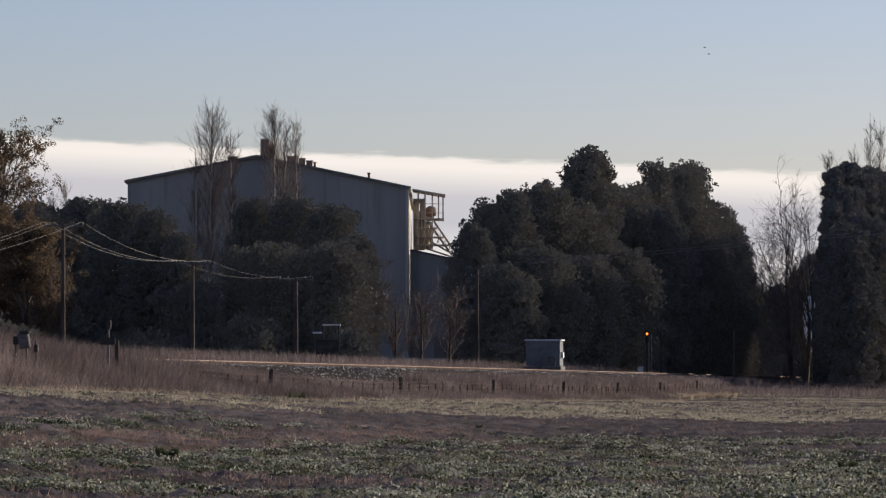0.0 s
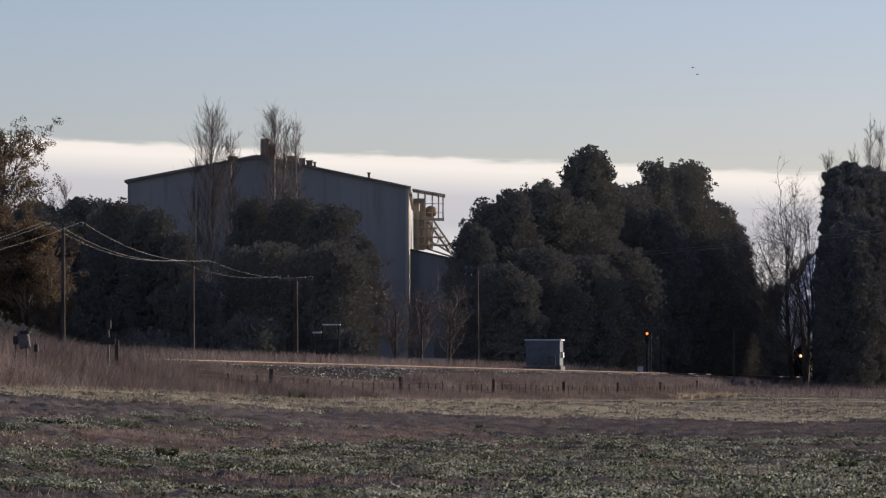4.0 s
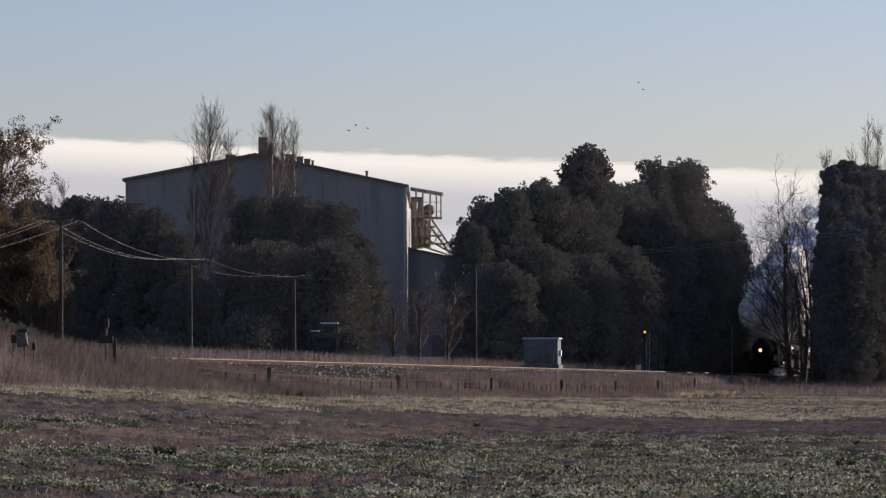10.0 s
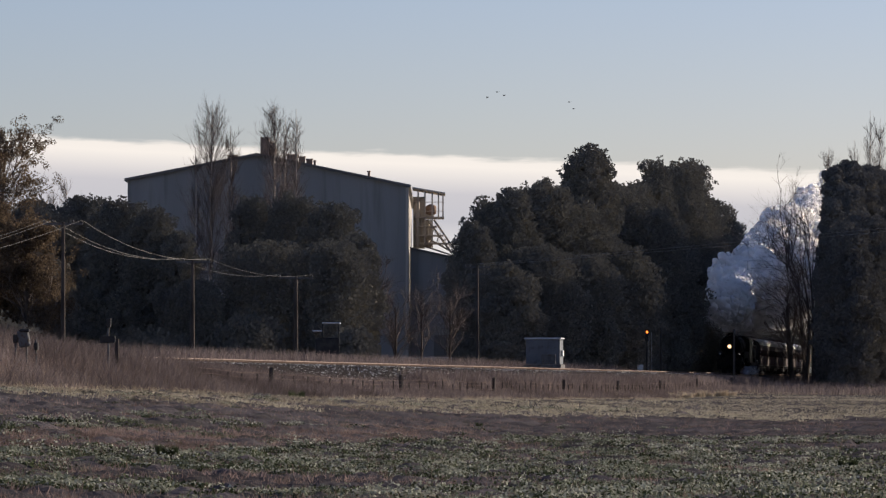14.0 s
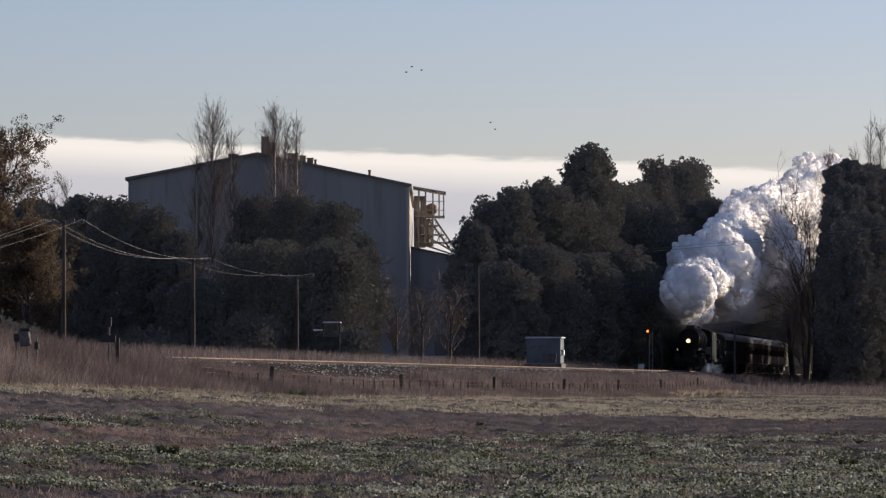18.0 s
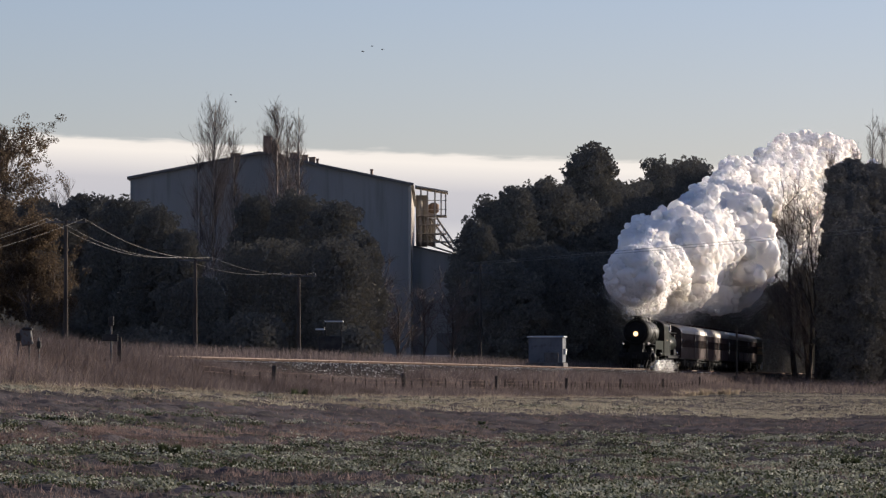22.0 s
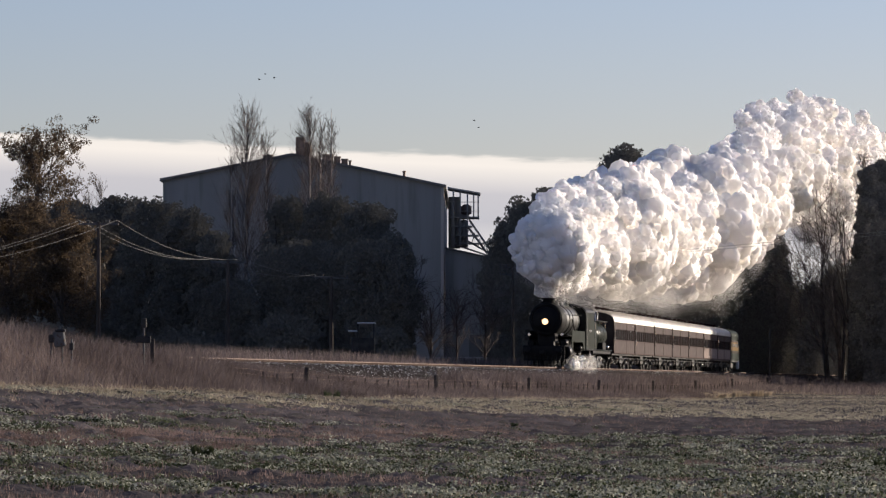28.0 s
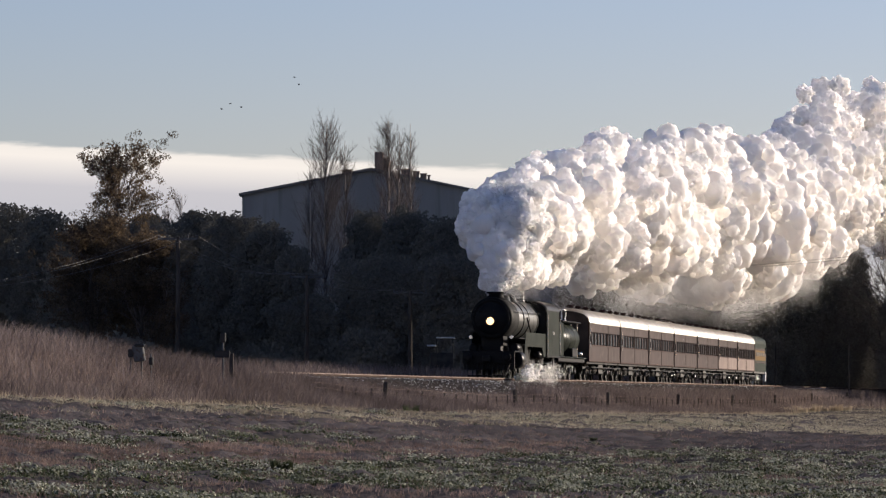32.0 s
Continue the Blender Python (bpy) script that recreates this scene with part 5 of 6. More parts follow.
def build_engine():
    e = thing("steam_locomotive", train_pose(0), "black and dark green express steam locomotive in steam", "locomotive")
    FOLLOW.append((e, 0.0))
    zc, r = 3.0, 1.05
    part("smokebox", Geo().turned([(0.0, 0.90), (0.03, 1.0), (0.10, 1.05), (2.5, 1.05), (2.55, 1.0)], (0, 0, zc), (0, 1, 0), 36), SMOKEBOX, e, "matt black smokebox")
    door = part("smokebox_door", Geo().turned([(-0.16, 0.05), (-0.15, 0.3), (-0.10, 0.6), (-0.02, 0.80), (0.02, 0.82)], (0, 0, zc - 0.02), (0, 1, 0), 32), BLACK, e)
    for z in (zc + 0.36, zc - 0.36):
        part("hinge_strap", Geo().box(-0.7, -0.15, z - 0.04, 0.15, -0.06, z + 0.04, 0.01), BLACK, door)
    part("grab_rail", Geo().tube([(math.sin(a) * 0.92, -0.08, zc + math.cos(a) * 0.92) for a in np.linspace(-1.9, 1.9, 22)], 0.018, 5), BLACK, e)
    lamp = part("headlight", Geo().turned([(0.26, 0.12), (0.2, 0.24), (0.0, 0.26), (-0.02, 0.24)], (0, -0.34, 2.85), (0, 1, 0), 20), BLACK, e, "round electric headlight")
    part("headlight_lens", Geo().turned([(-0.03, 0.04), (-0.012, 0.15), (0.0, 0.19)], (0, -0.36, 2.85), (0, 1, 0), 20), LAMPGLOW, lamp, "glowing warm white lens")
    for x, z in ((1.02, 2.05), (-1.02, 2.05)):
        part("marker_lamp", Geo().turned([(0.14, 0.06), (0.1, 0.1), (0, 0.1), (-0.02, 0.08)], (x, -0.1, z), (0, 1, 0), 12), BRIGHT, e)
    part("chimney", Geo().turned([(0, 0.62), (0.12, 0.46), (0.3, 0.40), (0.36, 0.46), (0.42, 0.46), (0.42, 0.36), (0.2, 0.34)], (0, 1.35, zc + r - 0.12), (0, 0, 1), 24), SMOKEBOX, e, "short black chimney")
    part("boiler", Geo().turned([(2.55, 0.97), (2.6, 0.98), (6.4, 1.0), (8.2, 1.04), (9.7, 1.04), (9.8, 1.0)], (0, 0, zc), (0, 1, 0), 36), BOILERMET, e, "dark green boiler cladding")
    for y in (2.62, 4.4, 6.2, 7.8, 9.0):
        part("boiler_band", Geo().turned([(0, 1.02), (0.01, 1.035 if y < 9 else 1.06), (0.07, 1.035 if y < 9 else 1.06), (0.08, 1.02)], (0, y, zc), (0, 1, 0), 36), BLACK, e)
    part("steam_dome", Geo().turned([(0, 0.62), (0.1, 0.5), (0.3, 0.46), (0.42, 0.36), (0.48, 0.12)], (0, 5.3, zc + 0.84), (0, 0, 1), 22), BOILERMET, e)
    part("sand_dome", Geo().turned([(0, 0.5), (0.1, 0.42), (0.28, 0.38), (0.38, 0.2)], (0, 3.6, zc + 0.86), (0, 0, 1), 20), BOILERMET, e)
    for x in (-0.3, 0.3):
        part("safety_valve", Geo().turned([(0, 0.14), (0.2, 0.1), (0.34, 0.12), (0.4, 0.06)], (x, 8.5, zc + 0.98), (0, 0, 1), 12), BOILERMET, e)
    for s in (-1, 1):
        part("hand_rail", Geo().tube([(s * 1.08, 0.4, zc + 0.35), (s * 1.08, 5.0, zc + 0.35), (s * 1.14, 9.6, zc + 0.38)], 0.022, 5), BRIGHT, e)
        part("running_board", Geo().box(min(s * 0.85, s * 1.36), 0.2, 1.98, max(s * 0.85, s * 1.36), 9.8, 2.03), BLACK, e)
        g = Geo()
        vs = [(2.6, 2.34), (9.8, 2.34), (9.8, 1.15), (9.0, 1.15), (8.4, 1.62), (3.2, 1.62), (2.2, 0.9), (1.9, 0.9)]
        a, c = s * 1.345, s * 1.375
        m = len(vs)
        g.add([(a, y, z) for y, z in vs] + [(c, y, z) for y, z in vs],
              [list(range(m)) if s < 0 else list(range(m))[::-1], list(range(m, 2 * m))[::-1] if s < 0 else list(range(m, 2 * m))] + [[i, (i + 1) % m, m + (i + 1) % m, m + i] for i in range(m)])
        part("valance", g, GREEN, e, "green side valance above the wheels")
        part("cylinder", Geo().turned([(0, 0.3), (0.05, 0.42), (0.1, 0.46), (1.25, 0.46), (1.3, 0.42), (1.35, 0.25)], (s * 1.02, 0.75, 0.95), (0, 1, 0), 22), BLACK, e, "black steam cylinder")
        part("valve_chest", Geo().turned([(0, 0.15), (0.05, 0.24), (1.3, 0.24), (1.35, 0.15)], (s * 1.0, 0.7, 1.52), (0, 1, 0), 16), BLACK, e)
        part("slide_bar", Geo().box(s * 1.02 - 0.05, 2.0, 1.12, s * 1.02 + 0.05, 3.9, 1.17).box(s * 1.02 - 0.05, 2.0, 0.76, s * 1.02 + 0.05, 3.9, 0.81), BRIGHT, e)
        part("frame_plate", Geo().box(s * 0.55 - 0.02, -0.6, 0.75, s * 0.55 + 0.02, 14.5, 1.6), UNDER, e)
        for y in (4.55, 6.45, 8.35):
            part("splasher", Geo().turned([(0, 0.92), (0.25, 0.92)], (s * 0.7 - 0.12, y, 0.87), (1, 0, 0), 24), BLACK, e)
            w = part("driving_wheel", wheel_mesh(0.87, 14), UNDER, e, "large spoked driving wheel")
            SPIN.append((w, 0.87, s * 0.82, y, 0.87, s))
        for y in (0.55, 2.75):
            w = part("bogie_wheel", wheel_mesh(0.46, 9), UNDER, e)
            SPIN.append((w, 0.46, s * 0.80, y, 0.46, s))
        w = part("trailing_wheel", wheel_mesh(0.5, 9), UNDER, e)
        SPIN.append((w, 0.5, s * 0.82, 11., 0.5, s))
        rod = part("coupling_rod", Geo().box(-0.025, 4.35, -0.06, 0.025, 8.55, 0.06, 0.02), BRIGHT, e, "polished steel coupling rod")
        RODS.append((rod, s * 0.90, 0.87, 0.0 if s > 0 else math.pi / 2))
        crosshead = part("crosshead", Geo().box(-0.08, -0.2, -0.18, 0.08, 0.2, 0.18, 0.03).cyl((0, -0.3, 0), (0, -1.3, 0), 0.04), BRIGHT, e)
        RODS.append((crosshead, s * 1.02, 0.96, (0.0 if s > 0 else math.pi / 2) + 100))
        part("injector_pipe", Geo().tube([(s * 1.15, 9.8, 1.2), (s * 1.2, 9.2, 1.75), (s * 1.12, 6.4, 2.2), (s * 1.05, 5.2, zc + 0.1)], 0.04, 6), BLACK, e)
        part("cab_step", Geo().box(s * 1.2 - 0.1, 13.6, 0.55, s * 1.2 + 0.1, 14.2, 0.6).box(s * 1.2 - 0.02, 13.6, 0.6, s * 1.2 + 0.02, 14.2, 1.2), BLACK, e)
        part("buffer", Geo().turned([(0, 0.1), (0.35, 0.12), (0.38, 0.22), (0.43, 0.22), (0.45, 0.1)], (s * 0.98, -0.95, 1.05), (0, -1, 0), 16), BLACK, e)
        part("air_tank", Geo().turned([(0, 0.1), (0.06, 0.2), (1.5, 0.2), (1.56, 0.1)], (s * 1.1, 8.1, 1.25), (0, 1, 0), 14), BLACK, e)
    part("buffer_beam", Geo().box(-1.3, -0.95, 0.75, 1.3, -0.8, 1.3, 0.02), BLACK, e)
    part("front_platform", Geo().box(-1.33, -0.9, 1.3, 1.33, 0.8, 1.36, 0.02), BLACK, e)
    g = Geo()
    for k in range(9):
        x = -1.1 + 2.2 * k / 8
        g.tube([(x, -0.85, 0.8), (x * 0.85, -1.5, 0.12)], 0.03, 5)
    g.box(-1.15, -0.95, 0.74, 1.15, -0.85, 0.8).box(-0.95, -1.55, 0.08, 0.95, -1.45, 0.15)
    part("pilot", g, BLACK, e, "black slatted pilot")
    part("coupler", Geo().box(-0.12, -1.55, 0.82, 0.12, -0.9, 1.1, 0.04).box(-0.2, -1.75, 0.78, 0.2, -1.5, 1.14, 0.06), BLACK, e)
    # added filler plate, there only to keep the lower front dark
    part("dark_fill_plate", Geo().box(-1.28, -0.80, 0.42, 1.28, -0.62, 1.30, 0.03), BLACK, e, "black plate added to darken the space below the front platform")
    part("saddle", Geo().box(-0.55, 0.3, 1.2, 0.55, 2.2, 2.2, 0.05), BLACK, e)
    # cab
    g = Geo()
    arc = [(1.42 * math.sin(a), 3.18 + 0.95 * math.cos(a)) for a in np.linspace(-math.pi / 2, math.pi / 2, 19)]
    arc = [(x, 3.55 + (z - 3.18) * 0.62) for x, z in arc]
    edge = [(-1.42, 1.25)] + arc + [(1.42, 1.25)]
    m = len(edge)
    g.add([(x, 9.8, z) for x, z in edge] + [(x, 9.86, z) for x, z in edge], [list(range(m)), list(range(m, 2 * m))[::-1]] + [[i, (i + 1) % m, m + (i + 1) % m, m + i][::-1] for i in range(m)])
    front = part("cab_front", g, BLACK, e, "dark cab front with windows")
    for s in (-1, 1):
        part("front_window", Geo().box(s * 1.18 - 0.14, 9.77, 2.75, s * 1.18 + 0.14, 9.805, 3.55, 0.02), GLASS, front)
        g = Geo().box(s * 1.42 - 0.02, 9.8, 1.22, s * 1.42 + 0.02, 11.9, 3.56, 0.01).box(s * 1.42 - 0.02, 11.9, 1.22, s * 1.42 + 0.02, 14.4, 3.56, 0.01)
        side = part("cab_side", g, GREEN, e, "plain green cab side sheet")
        part("number_plate", Geo().box(s * 1.45 - 0.012, 11.9, 2.32, s * 1.45 + 0.012, 12.6, 2.50, 0.005), BRIGHT, side)
        part("cab_handrail", Geo().tube([(s * 1.50, 9.7, 1.35), (s * 1.50, 9.7, 3.4)], 0.028, 6), BRIGHT, e, "bright vertical handrail")
        part("cab_handrail", Geo().tube([(s * 1.50, 14.45, 1.35), (s * 1.50, 14.45, 3.2)], 0.028, 6), BRIGHT, e)
        part("cab_sill", Geo().box(s * 1.42 - 0.05, 9.7, 1.14, s * 1.42 + 0.05, 14.6, 1.22, 0.01), BLACK, e)
    g = Geo()
    g.ring_loft([[Vector((x * 1.03, y, z + 0.03)) for x, z in arc] for y in (9.55, 14.6)], True, False, closed=False)
    g.ring_loft([[Vector((x * 1.0, y, z - 0.02)) for x, z in arc[::-1]] for y in (9.55, 14.6)], True, False, closed=False)
    part("cab_roof", g, BLACK, e, "arched cab roof")
    # paler paint than the roof, a highlight put into the rim's colour
    part("cab_roof_rim", Geo().tube([(x * 1.03, 9.55, z + 0.01) for x, z in arc], 0.035, 6), OLDPAINT, e, "rim of the cab roof, coloured light as a sunlit edge")
    part("cab_floor", Geo().box(-1.4, 9.8, 1.15, 1.4, 14.5, 1.25, 0.01), BLACK, e)
    part("ash_pan", Geo().box(-0.6, 9.3, 0.45, 0.6, 10.3, 1.2, 0.05), UNDER, e)
    return e


def bogie(parent, y, base=1.9, r=0.46, name="bogie"):
    b = part(name, Geo().box(-0.95, y - base / 2 - 0.5, 0.52, -0.85, y + base / 2 + 0.5, 0.80, 0.04).box(0.85, y - base / 2 - 0.5, 0.52, 0.95, y + base / 2 + 0.5, 0.80, 0.04)
             .box(-0.9, y - 0.25, 0.45, 0.9, y + 0.25, 0.85, 0.05), UNDER, parent, "weathered steel bogie frame")
    for s in (-1, 1):
        for d in (-base / 2, base / 2):
            part("wheel", wheel_mesh(r, 0), UNDER, b, m=pose(s * 0.80, y + d, r, 0, 0, 0 if s > 0 else 180))
            part("axle_box", Geo().box(s * 1.02 - 0.09, y + d - 0.15, r - 0.14, s * 1.02 + 0.09, y + d + 0.15, r + 0.2, 0.04), GREASY, b)
        part("spring", Geo().turned([(0, 0.12), (0.04, 0.15), (0.1, 0.10), (0.16, 0.15), (0.22, 0.10), (0.28, 0.15), (0.32, 0.12)], (s * 0.98, y, 0.4), (0, 0, 1), 10), GREASY, b)
    return b


def build_tender():
    e = thing("tender", train_pose(0, 14.95), "dark green tender with a rounded water tank", "tender")
    FOLLOW.append((e, 14.95))
    part("frame", Geo().box(-1.3, 0.2, 0.95, 1.3, 10.9, 1.18, 0.03), BLACK, e)
    part("footplate", Geo().box(-1.4, 0.1, 1.18, 1.4, 11.0, 1.24, 0.02), GREEN, e)
    n = 28
    def ringy(y, k=1.0):
        pts = []
        for i in range(n):
            a = 2 * math.pi * i / n
            x, z = 1.30 * math.sin(a), 2.22 + 1.0 * math.cos(a)
            pts.append(Vector((x * k, y, 2.22 + (z - 2.22) * k)))
        return pts
    part("water_tank", Geo().ring_loft([ringy(1.9, 0.95), ringy(1.95), ringy(8.8), ringy(8.95, 0.96), ringy(9.05, 0.8)]), GREEN, e, "rounded green water tank")
    for y in (3.5, 5.2, 7.0, 8.7):
        part("tank_band", Geo().ring_loft([ringy(y, 1.0), ringy(y, 1.012), ringy(y + 0.07, 1.012), ringy(y + 0.07, 1.0)]), BLACK, e)
    part("coal_bunker", Geo().box(-1.35, 0.15, 1.24, 1.35, 1.95, 3.05, 0.05), GREEN, e)
    part("coal", Geo().turned([(0, 1.1), (0.2, 0.8), (0.35, 0.3)], (0, 1.1, 3.0), (0, 0, 1), 14), SMOKEBOX, e)
    part("deck", Geo().box(-1.3, 1.9, 3.12, 1.3, 9.3, 3.18, 0.02), BLACK, e, "flat walkway over the tank")
    part("rear_rail", Geo().tube([(1.2, 2.2, 3.2), (1.2, 2.2, 3.75), (1.2, 3.6, 3.75), (1.2, 3.6, 3.2)], 0.05, 6), BRIGHT, e, "bright handrail frame")
    part("rear_rail", Geo().tube([(-1.2, 2.2, 3.2), (-1.2, 2.2, 3.75), (-1.2, 3.6, 3.75), (-1.2, 3.6, 3.2)], 0.05, 6), BRIGHT, e)
    part("ladder", Geo().tube([(1.1, 9.2, 1.2), (1.1, 9.2, 3.1)], 0.03, 5).tube([(0.75, 9.2, 1.2), (0.75, 9.2, 3.1)], 0.03, 5), BRIGHT, e)
    part("tool_box", Geo().box(0.7, 5.4, 1.24, 1.36, 7.4, 1.72, 0.03), BLACK, e)
    part("rear_lamp", Geo().turned([(0, 0.06), (0.05, 0.1), (0.2, 0.1), (0.25, 0.05)], (1.25, 9.6, 1.3), (0, 0, 1), 10), BRIGHT, e)
    for y in (2.2, 7.4):
        bogie(e, y, 2.0, 0.48)


CAR_L, CAR_PITCH, CAR_FIRST = 14.15, 14.5, 26.7


def build_car(i):
    """A bogie carriage: panelled red sides, a band of windows, a silver roof."""
    y0 = CAR_FIRST + CAR_PITCH * i
    worn = i >= 5
    e = thing("passenger_carriage", train_pose(0, y0), ("red wooden passenger carriage with pale lower panels and a silver roof" if worn else "dark red wooden passenger carriage with a silver roof and dark trim"), "carriage", "carriages of the train")
    FOLLOW.append((e, y0))
    L, W = CAR_L, 1.43
    part("underframe", Geo().box(-1.3, 0.05, 0.92, 1.3, L - 0.05, 1.10, 0.02), UNDER, e)
    split = 0.61 if i == 0 else 0.5
    mid = L * split
    for s in (-1, 1):
        for a, c in ((0.12, mid - 0.06), (mid + 0.06, L - 0.12)):
            part("lower_panel", Geo().box(s * (W - 0.02) - 0.025, a, 1.10, s * (W - 0.02) + 0.025, c, 1.98, 0.01), MAROONPALE if worn else MAROON, e, "pale worn panel" if worn else "")
            part("upper_panel", Geo().box(s * (W - 0.02) - 0.025, a, 2.72, s * (W - 0.02) + 0.025, c, 3.22, 0.01), MAROON, e)
            n = max(3, round((c - a) / 1.36))
            w = (c - a) / n
            for k in range(n):
                part("window_pane", Geo().box(s * (W - 0.07) - 0.008, a + k * w + 0.10, 2.03, s * (W - 0.07) + 0.008, a + (k + 1) * w - 0.10, 2.68, 0.004), GLASS, e)
            for k in range(n + 1):
                part("window_pillar", Geo().box(s * (W - 0.04) - 0.02, a + k * w - 0.11 + (0.11 if k == 0 else 0) - (0.11 if k == n else 0), 1.98, s * (W - 0.04) + 0.02, a + k * w + 0.11 + (0.11 if k == 0 else 0) - (0.11 if k == n else 0), 2.72, 0.01), PILLAR if not worn or k % 2 else MAROON, e)
        part("mid_post", Geo().box(s * W - 0.03, mid - 0.09, 1.05, s * W + 0.02, mid + 0.09, 3.22, 0.01), TRIM, e, "dark vertical post")
        for a in (0.0, L - 0.13):
            part("corner_post", Geo().box(s * W - 0.04, a, 1.05, s * W + 0.02, a + 0.13, 3.22, 0.01), TRIM, e)
        part("belt_rail", Geo().box(s * W - 0.03, 0.1, 1.94, s * W + 0.012, L - 0.1, 2.00, 0.005), PILLAR, e)
        part("sill_rail", Geo().box(s * W - 0.03, 0.05, 1.04, s * W + 0.03, L - 0.05, 1.12, 0.005), PILLAR, e)
        part("gutter", Geo().box(s * W - 0.03, 0.0, 3.20, s * W + 0.05, L, 3.27, 0.01), TRIM, e)
        for k in range(2):
            part("door_handle", Geo().tube([(s * (W + 0.05), 0.35, 1.75 + 0.75 * k), (s * (W + 0.05), 0.35, 2.15 + 0.75 * k)], 0.03, 5), BRIGHT, e)
        part("step_board", Geo().box(s * 1.38 - 0.15, 0.4, 0.70, s * 1.38 + 0.15, L - 0.4, 0.74, 0.01), UNDER, e)
        part("truss_rod", Geo().tube([(s * 1.05, 1.2, 0.95), (s * 1.05, L * 0.38, 0.42), (s * 1.05, L * 0.62, 0.42), (s * 1.05, L - 1.2, 0.95)], 0.03, 5), UNDER, e)
    part("interior", Geo().box(-1.25, 0.12, 1.10, 1.25, L - 0.12, 3.1, 0.01), ENDBLACK, e, "dark carriage interior")
    arc = [(1.50 * math.sin(a), 3.2 + 0.86 * math.cos(a) ** 0.75 if math.cos(a) > 1e-6 else 3.2) for a in np.linspace(-math.pi / 2, math.pi / 2, 19)]
    g = Geo()
    rings = [[Vector((x * k, y, 3.2 + (z - 3.2) * h)) for x, z in arc] for y, k, h in ((-0.02, 0.97, 0.80), (0.3, 1.0, 0.97), (0.5, 1, 1), (L - 0.5, 1, 1), (L - 0.3, 1, 0.97), (L + 0.02, 0.97, 0.80))]
    g.ring_loft([r[::-1] for r in rings], True, False, closed=False)
    part("roof", g, SILVER, e, "curved silver painted roof")
    for y in (0.02, L - 0.08):
        pts = [(-W, 1.05)] + [(x * 0.985, 3.2 + (z - 3.2) * 0.8) for x, z in arc] + [(W, 1.05)]
        m = len(pts)
        g = Geo().add([(x, y, z) for x, z in pts] + [(x, y + 0.06, z) for x, z in pts], [list(range(m)), list(range(m, 2 * m))[::-1]] + [[j, (j + 1) % m, m + (j + 1) % m, m + j][::-1] for j in range(m)])
        end = part("end_wall", g, ENDBLACK, e, "dark carriage end")
        out = -0.03 if y < 1 else 0.09
        part("end_door", Geo().box(-0.4, min(y, y + out), 1.12, 0.4, max(y, y + out), 3.05, 0.01), TRIM, end)
    for k in range(4):
        part("roof_vent", Geo().turned([(0, 0.1), (0.12, 0.1), (0.14, 0.2), (0.2, 0.2), (0.26, 0.08)], (0.1, L * (k + 0.6) / 4.2, 4.02), (0, 0, 1), 10), TRIM, e)
    part("battery_box", Geo().box(0.55, L * 0.42, 0.38, 1.2, L * 0.56, 0.92, 0.03), UNDER, e)
    part("gas_tank", Geo().turned([(0, 0.1), (0.05, 0.24), (1.9, 0.24), (1.95, 0.1)], (0.9, L * 0.3, 0.62), (0, 1, 0), 14), UNDER, e)
    for y in (2.3, L - 2.3):
        bogie(e, y)
    return e


def build_diesel():
    y0 = CAR_FIRST + CAR_PITCH * 7
    e = thing("diesel_locomotive", train_pose(0, y0), "green and yellow diesel locomotive at the rear of the train", "locomotive")
    FOLLOW.append((e, y0))
    L, W = 10.7, 1.42
    arc = [(W * math.sin(a), 3.3 + 0.72 * max(0, math.cos(a)) ** 0.7) for a in np.linspace(-math.pi / 2, math.pi / 2, 15)]
    edge = [(-W, 1.1)] + arc + [(W, 1.1)]
    g = Geo().ring_loft([[Vector((x * k, y, z if k == 1 else 1.1 + (z - 1.1) * k)) for x, z in edge][::-1] for y, k in ((0, 0.97), (0.2, 1.0), (L - 0.9, 1.0), (L - 0.2, 0.96), (L, 0.86))], False)
    part("body", g, DIESELGREEN, e, "dark green body")
    for s in (-1, 1):
        for z0, z1 in ((2.75, 2.9), (1.95, 2.75), (1.75, 1.86)):
            part("stripe", Geo().box(s * W - 0.012, 0.4, z0, s * W + 0.012, L - 1.2, z1, 0.004), DIESELYELLOW if z1 - z0 > 0.3 else MAROON, e, "yellow band" if z1 - z0 > 0.3 else "")
        for k in range(5):
            part("grille", Geo().box(s * W - 0.02, 1.0 + k * 1.7, 2.3, s * W + 0.025, 2.2 + k * 1.7, 2.6, 0.01), DARKMET, e)
        part("cab_window", Geo().box(s * W - 0.015, L - 1.9, 2.5, s * W + 0.02, L - 1.2, 3.05, 0.02), GLASS, e)
        part("step", Geo().box(s * 1.3 - 0.12, L - 1.3, 0.3, s * 1.3 + 0.12, L - 0.8, 1.1, 0.03), WHITEPAINT, e, "white painted step")
    part("frame", Geo().box(-1.35, 0, 0.9, 1.35, L, 1.1, 0.02), UNDER, e)
    part("fuel_tank", Geo().box(-1.1, L * 0.38, 0.35, 1.1, L * 0.62, 0.9, 0.06), UNDER, e)
    for y in (2.2, L - 2.2):
        bogie(e, y, 2.2, 0.5)


build_engine()
build_tender()
for car in range(7):
    build_car(car)
build_diesel()


# ---- steam: rigid billows that leave the chimney, spread and rise ----
def ball(level):
    bm = bmesh.new()
    bmesh.ops.create_icosphere(bm, subdivisions=level, radius=1)
    bm.verts.index_update()
    v = np.array([q.co[:] for q in bm.verts])
    f = np.array([[q.index for q in p.verts] for p in bm.faces])
    bm.free()
    return v, f


BALLS = {k: ball(k) for k in (1, 2, 3)}


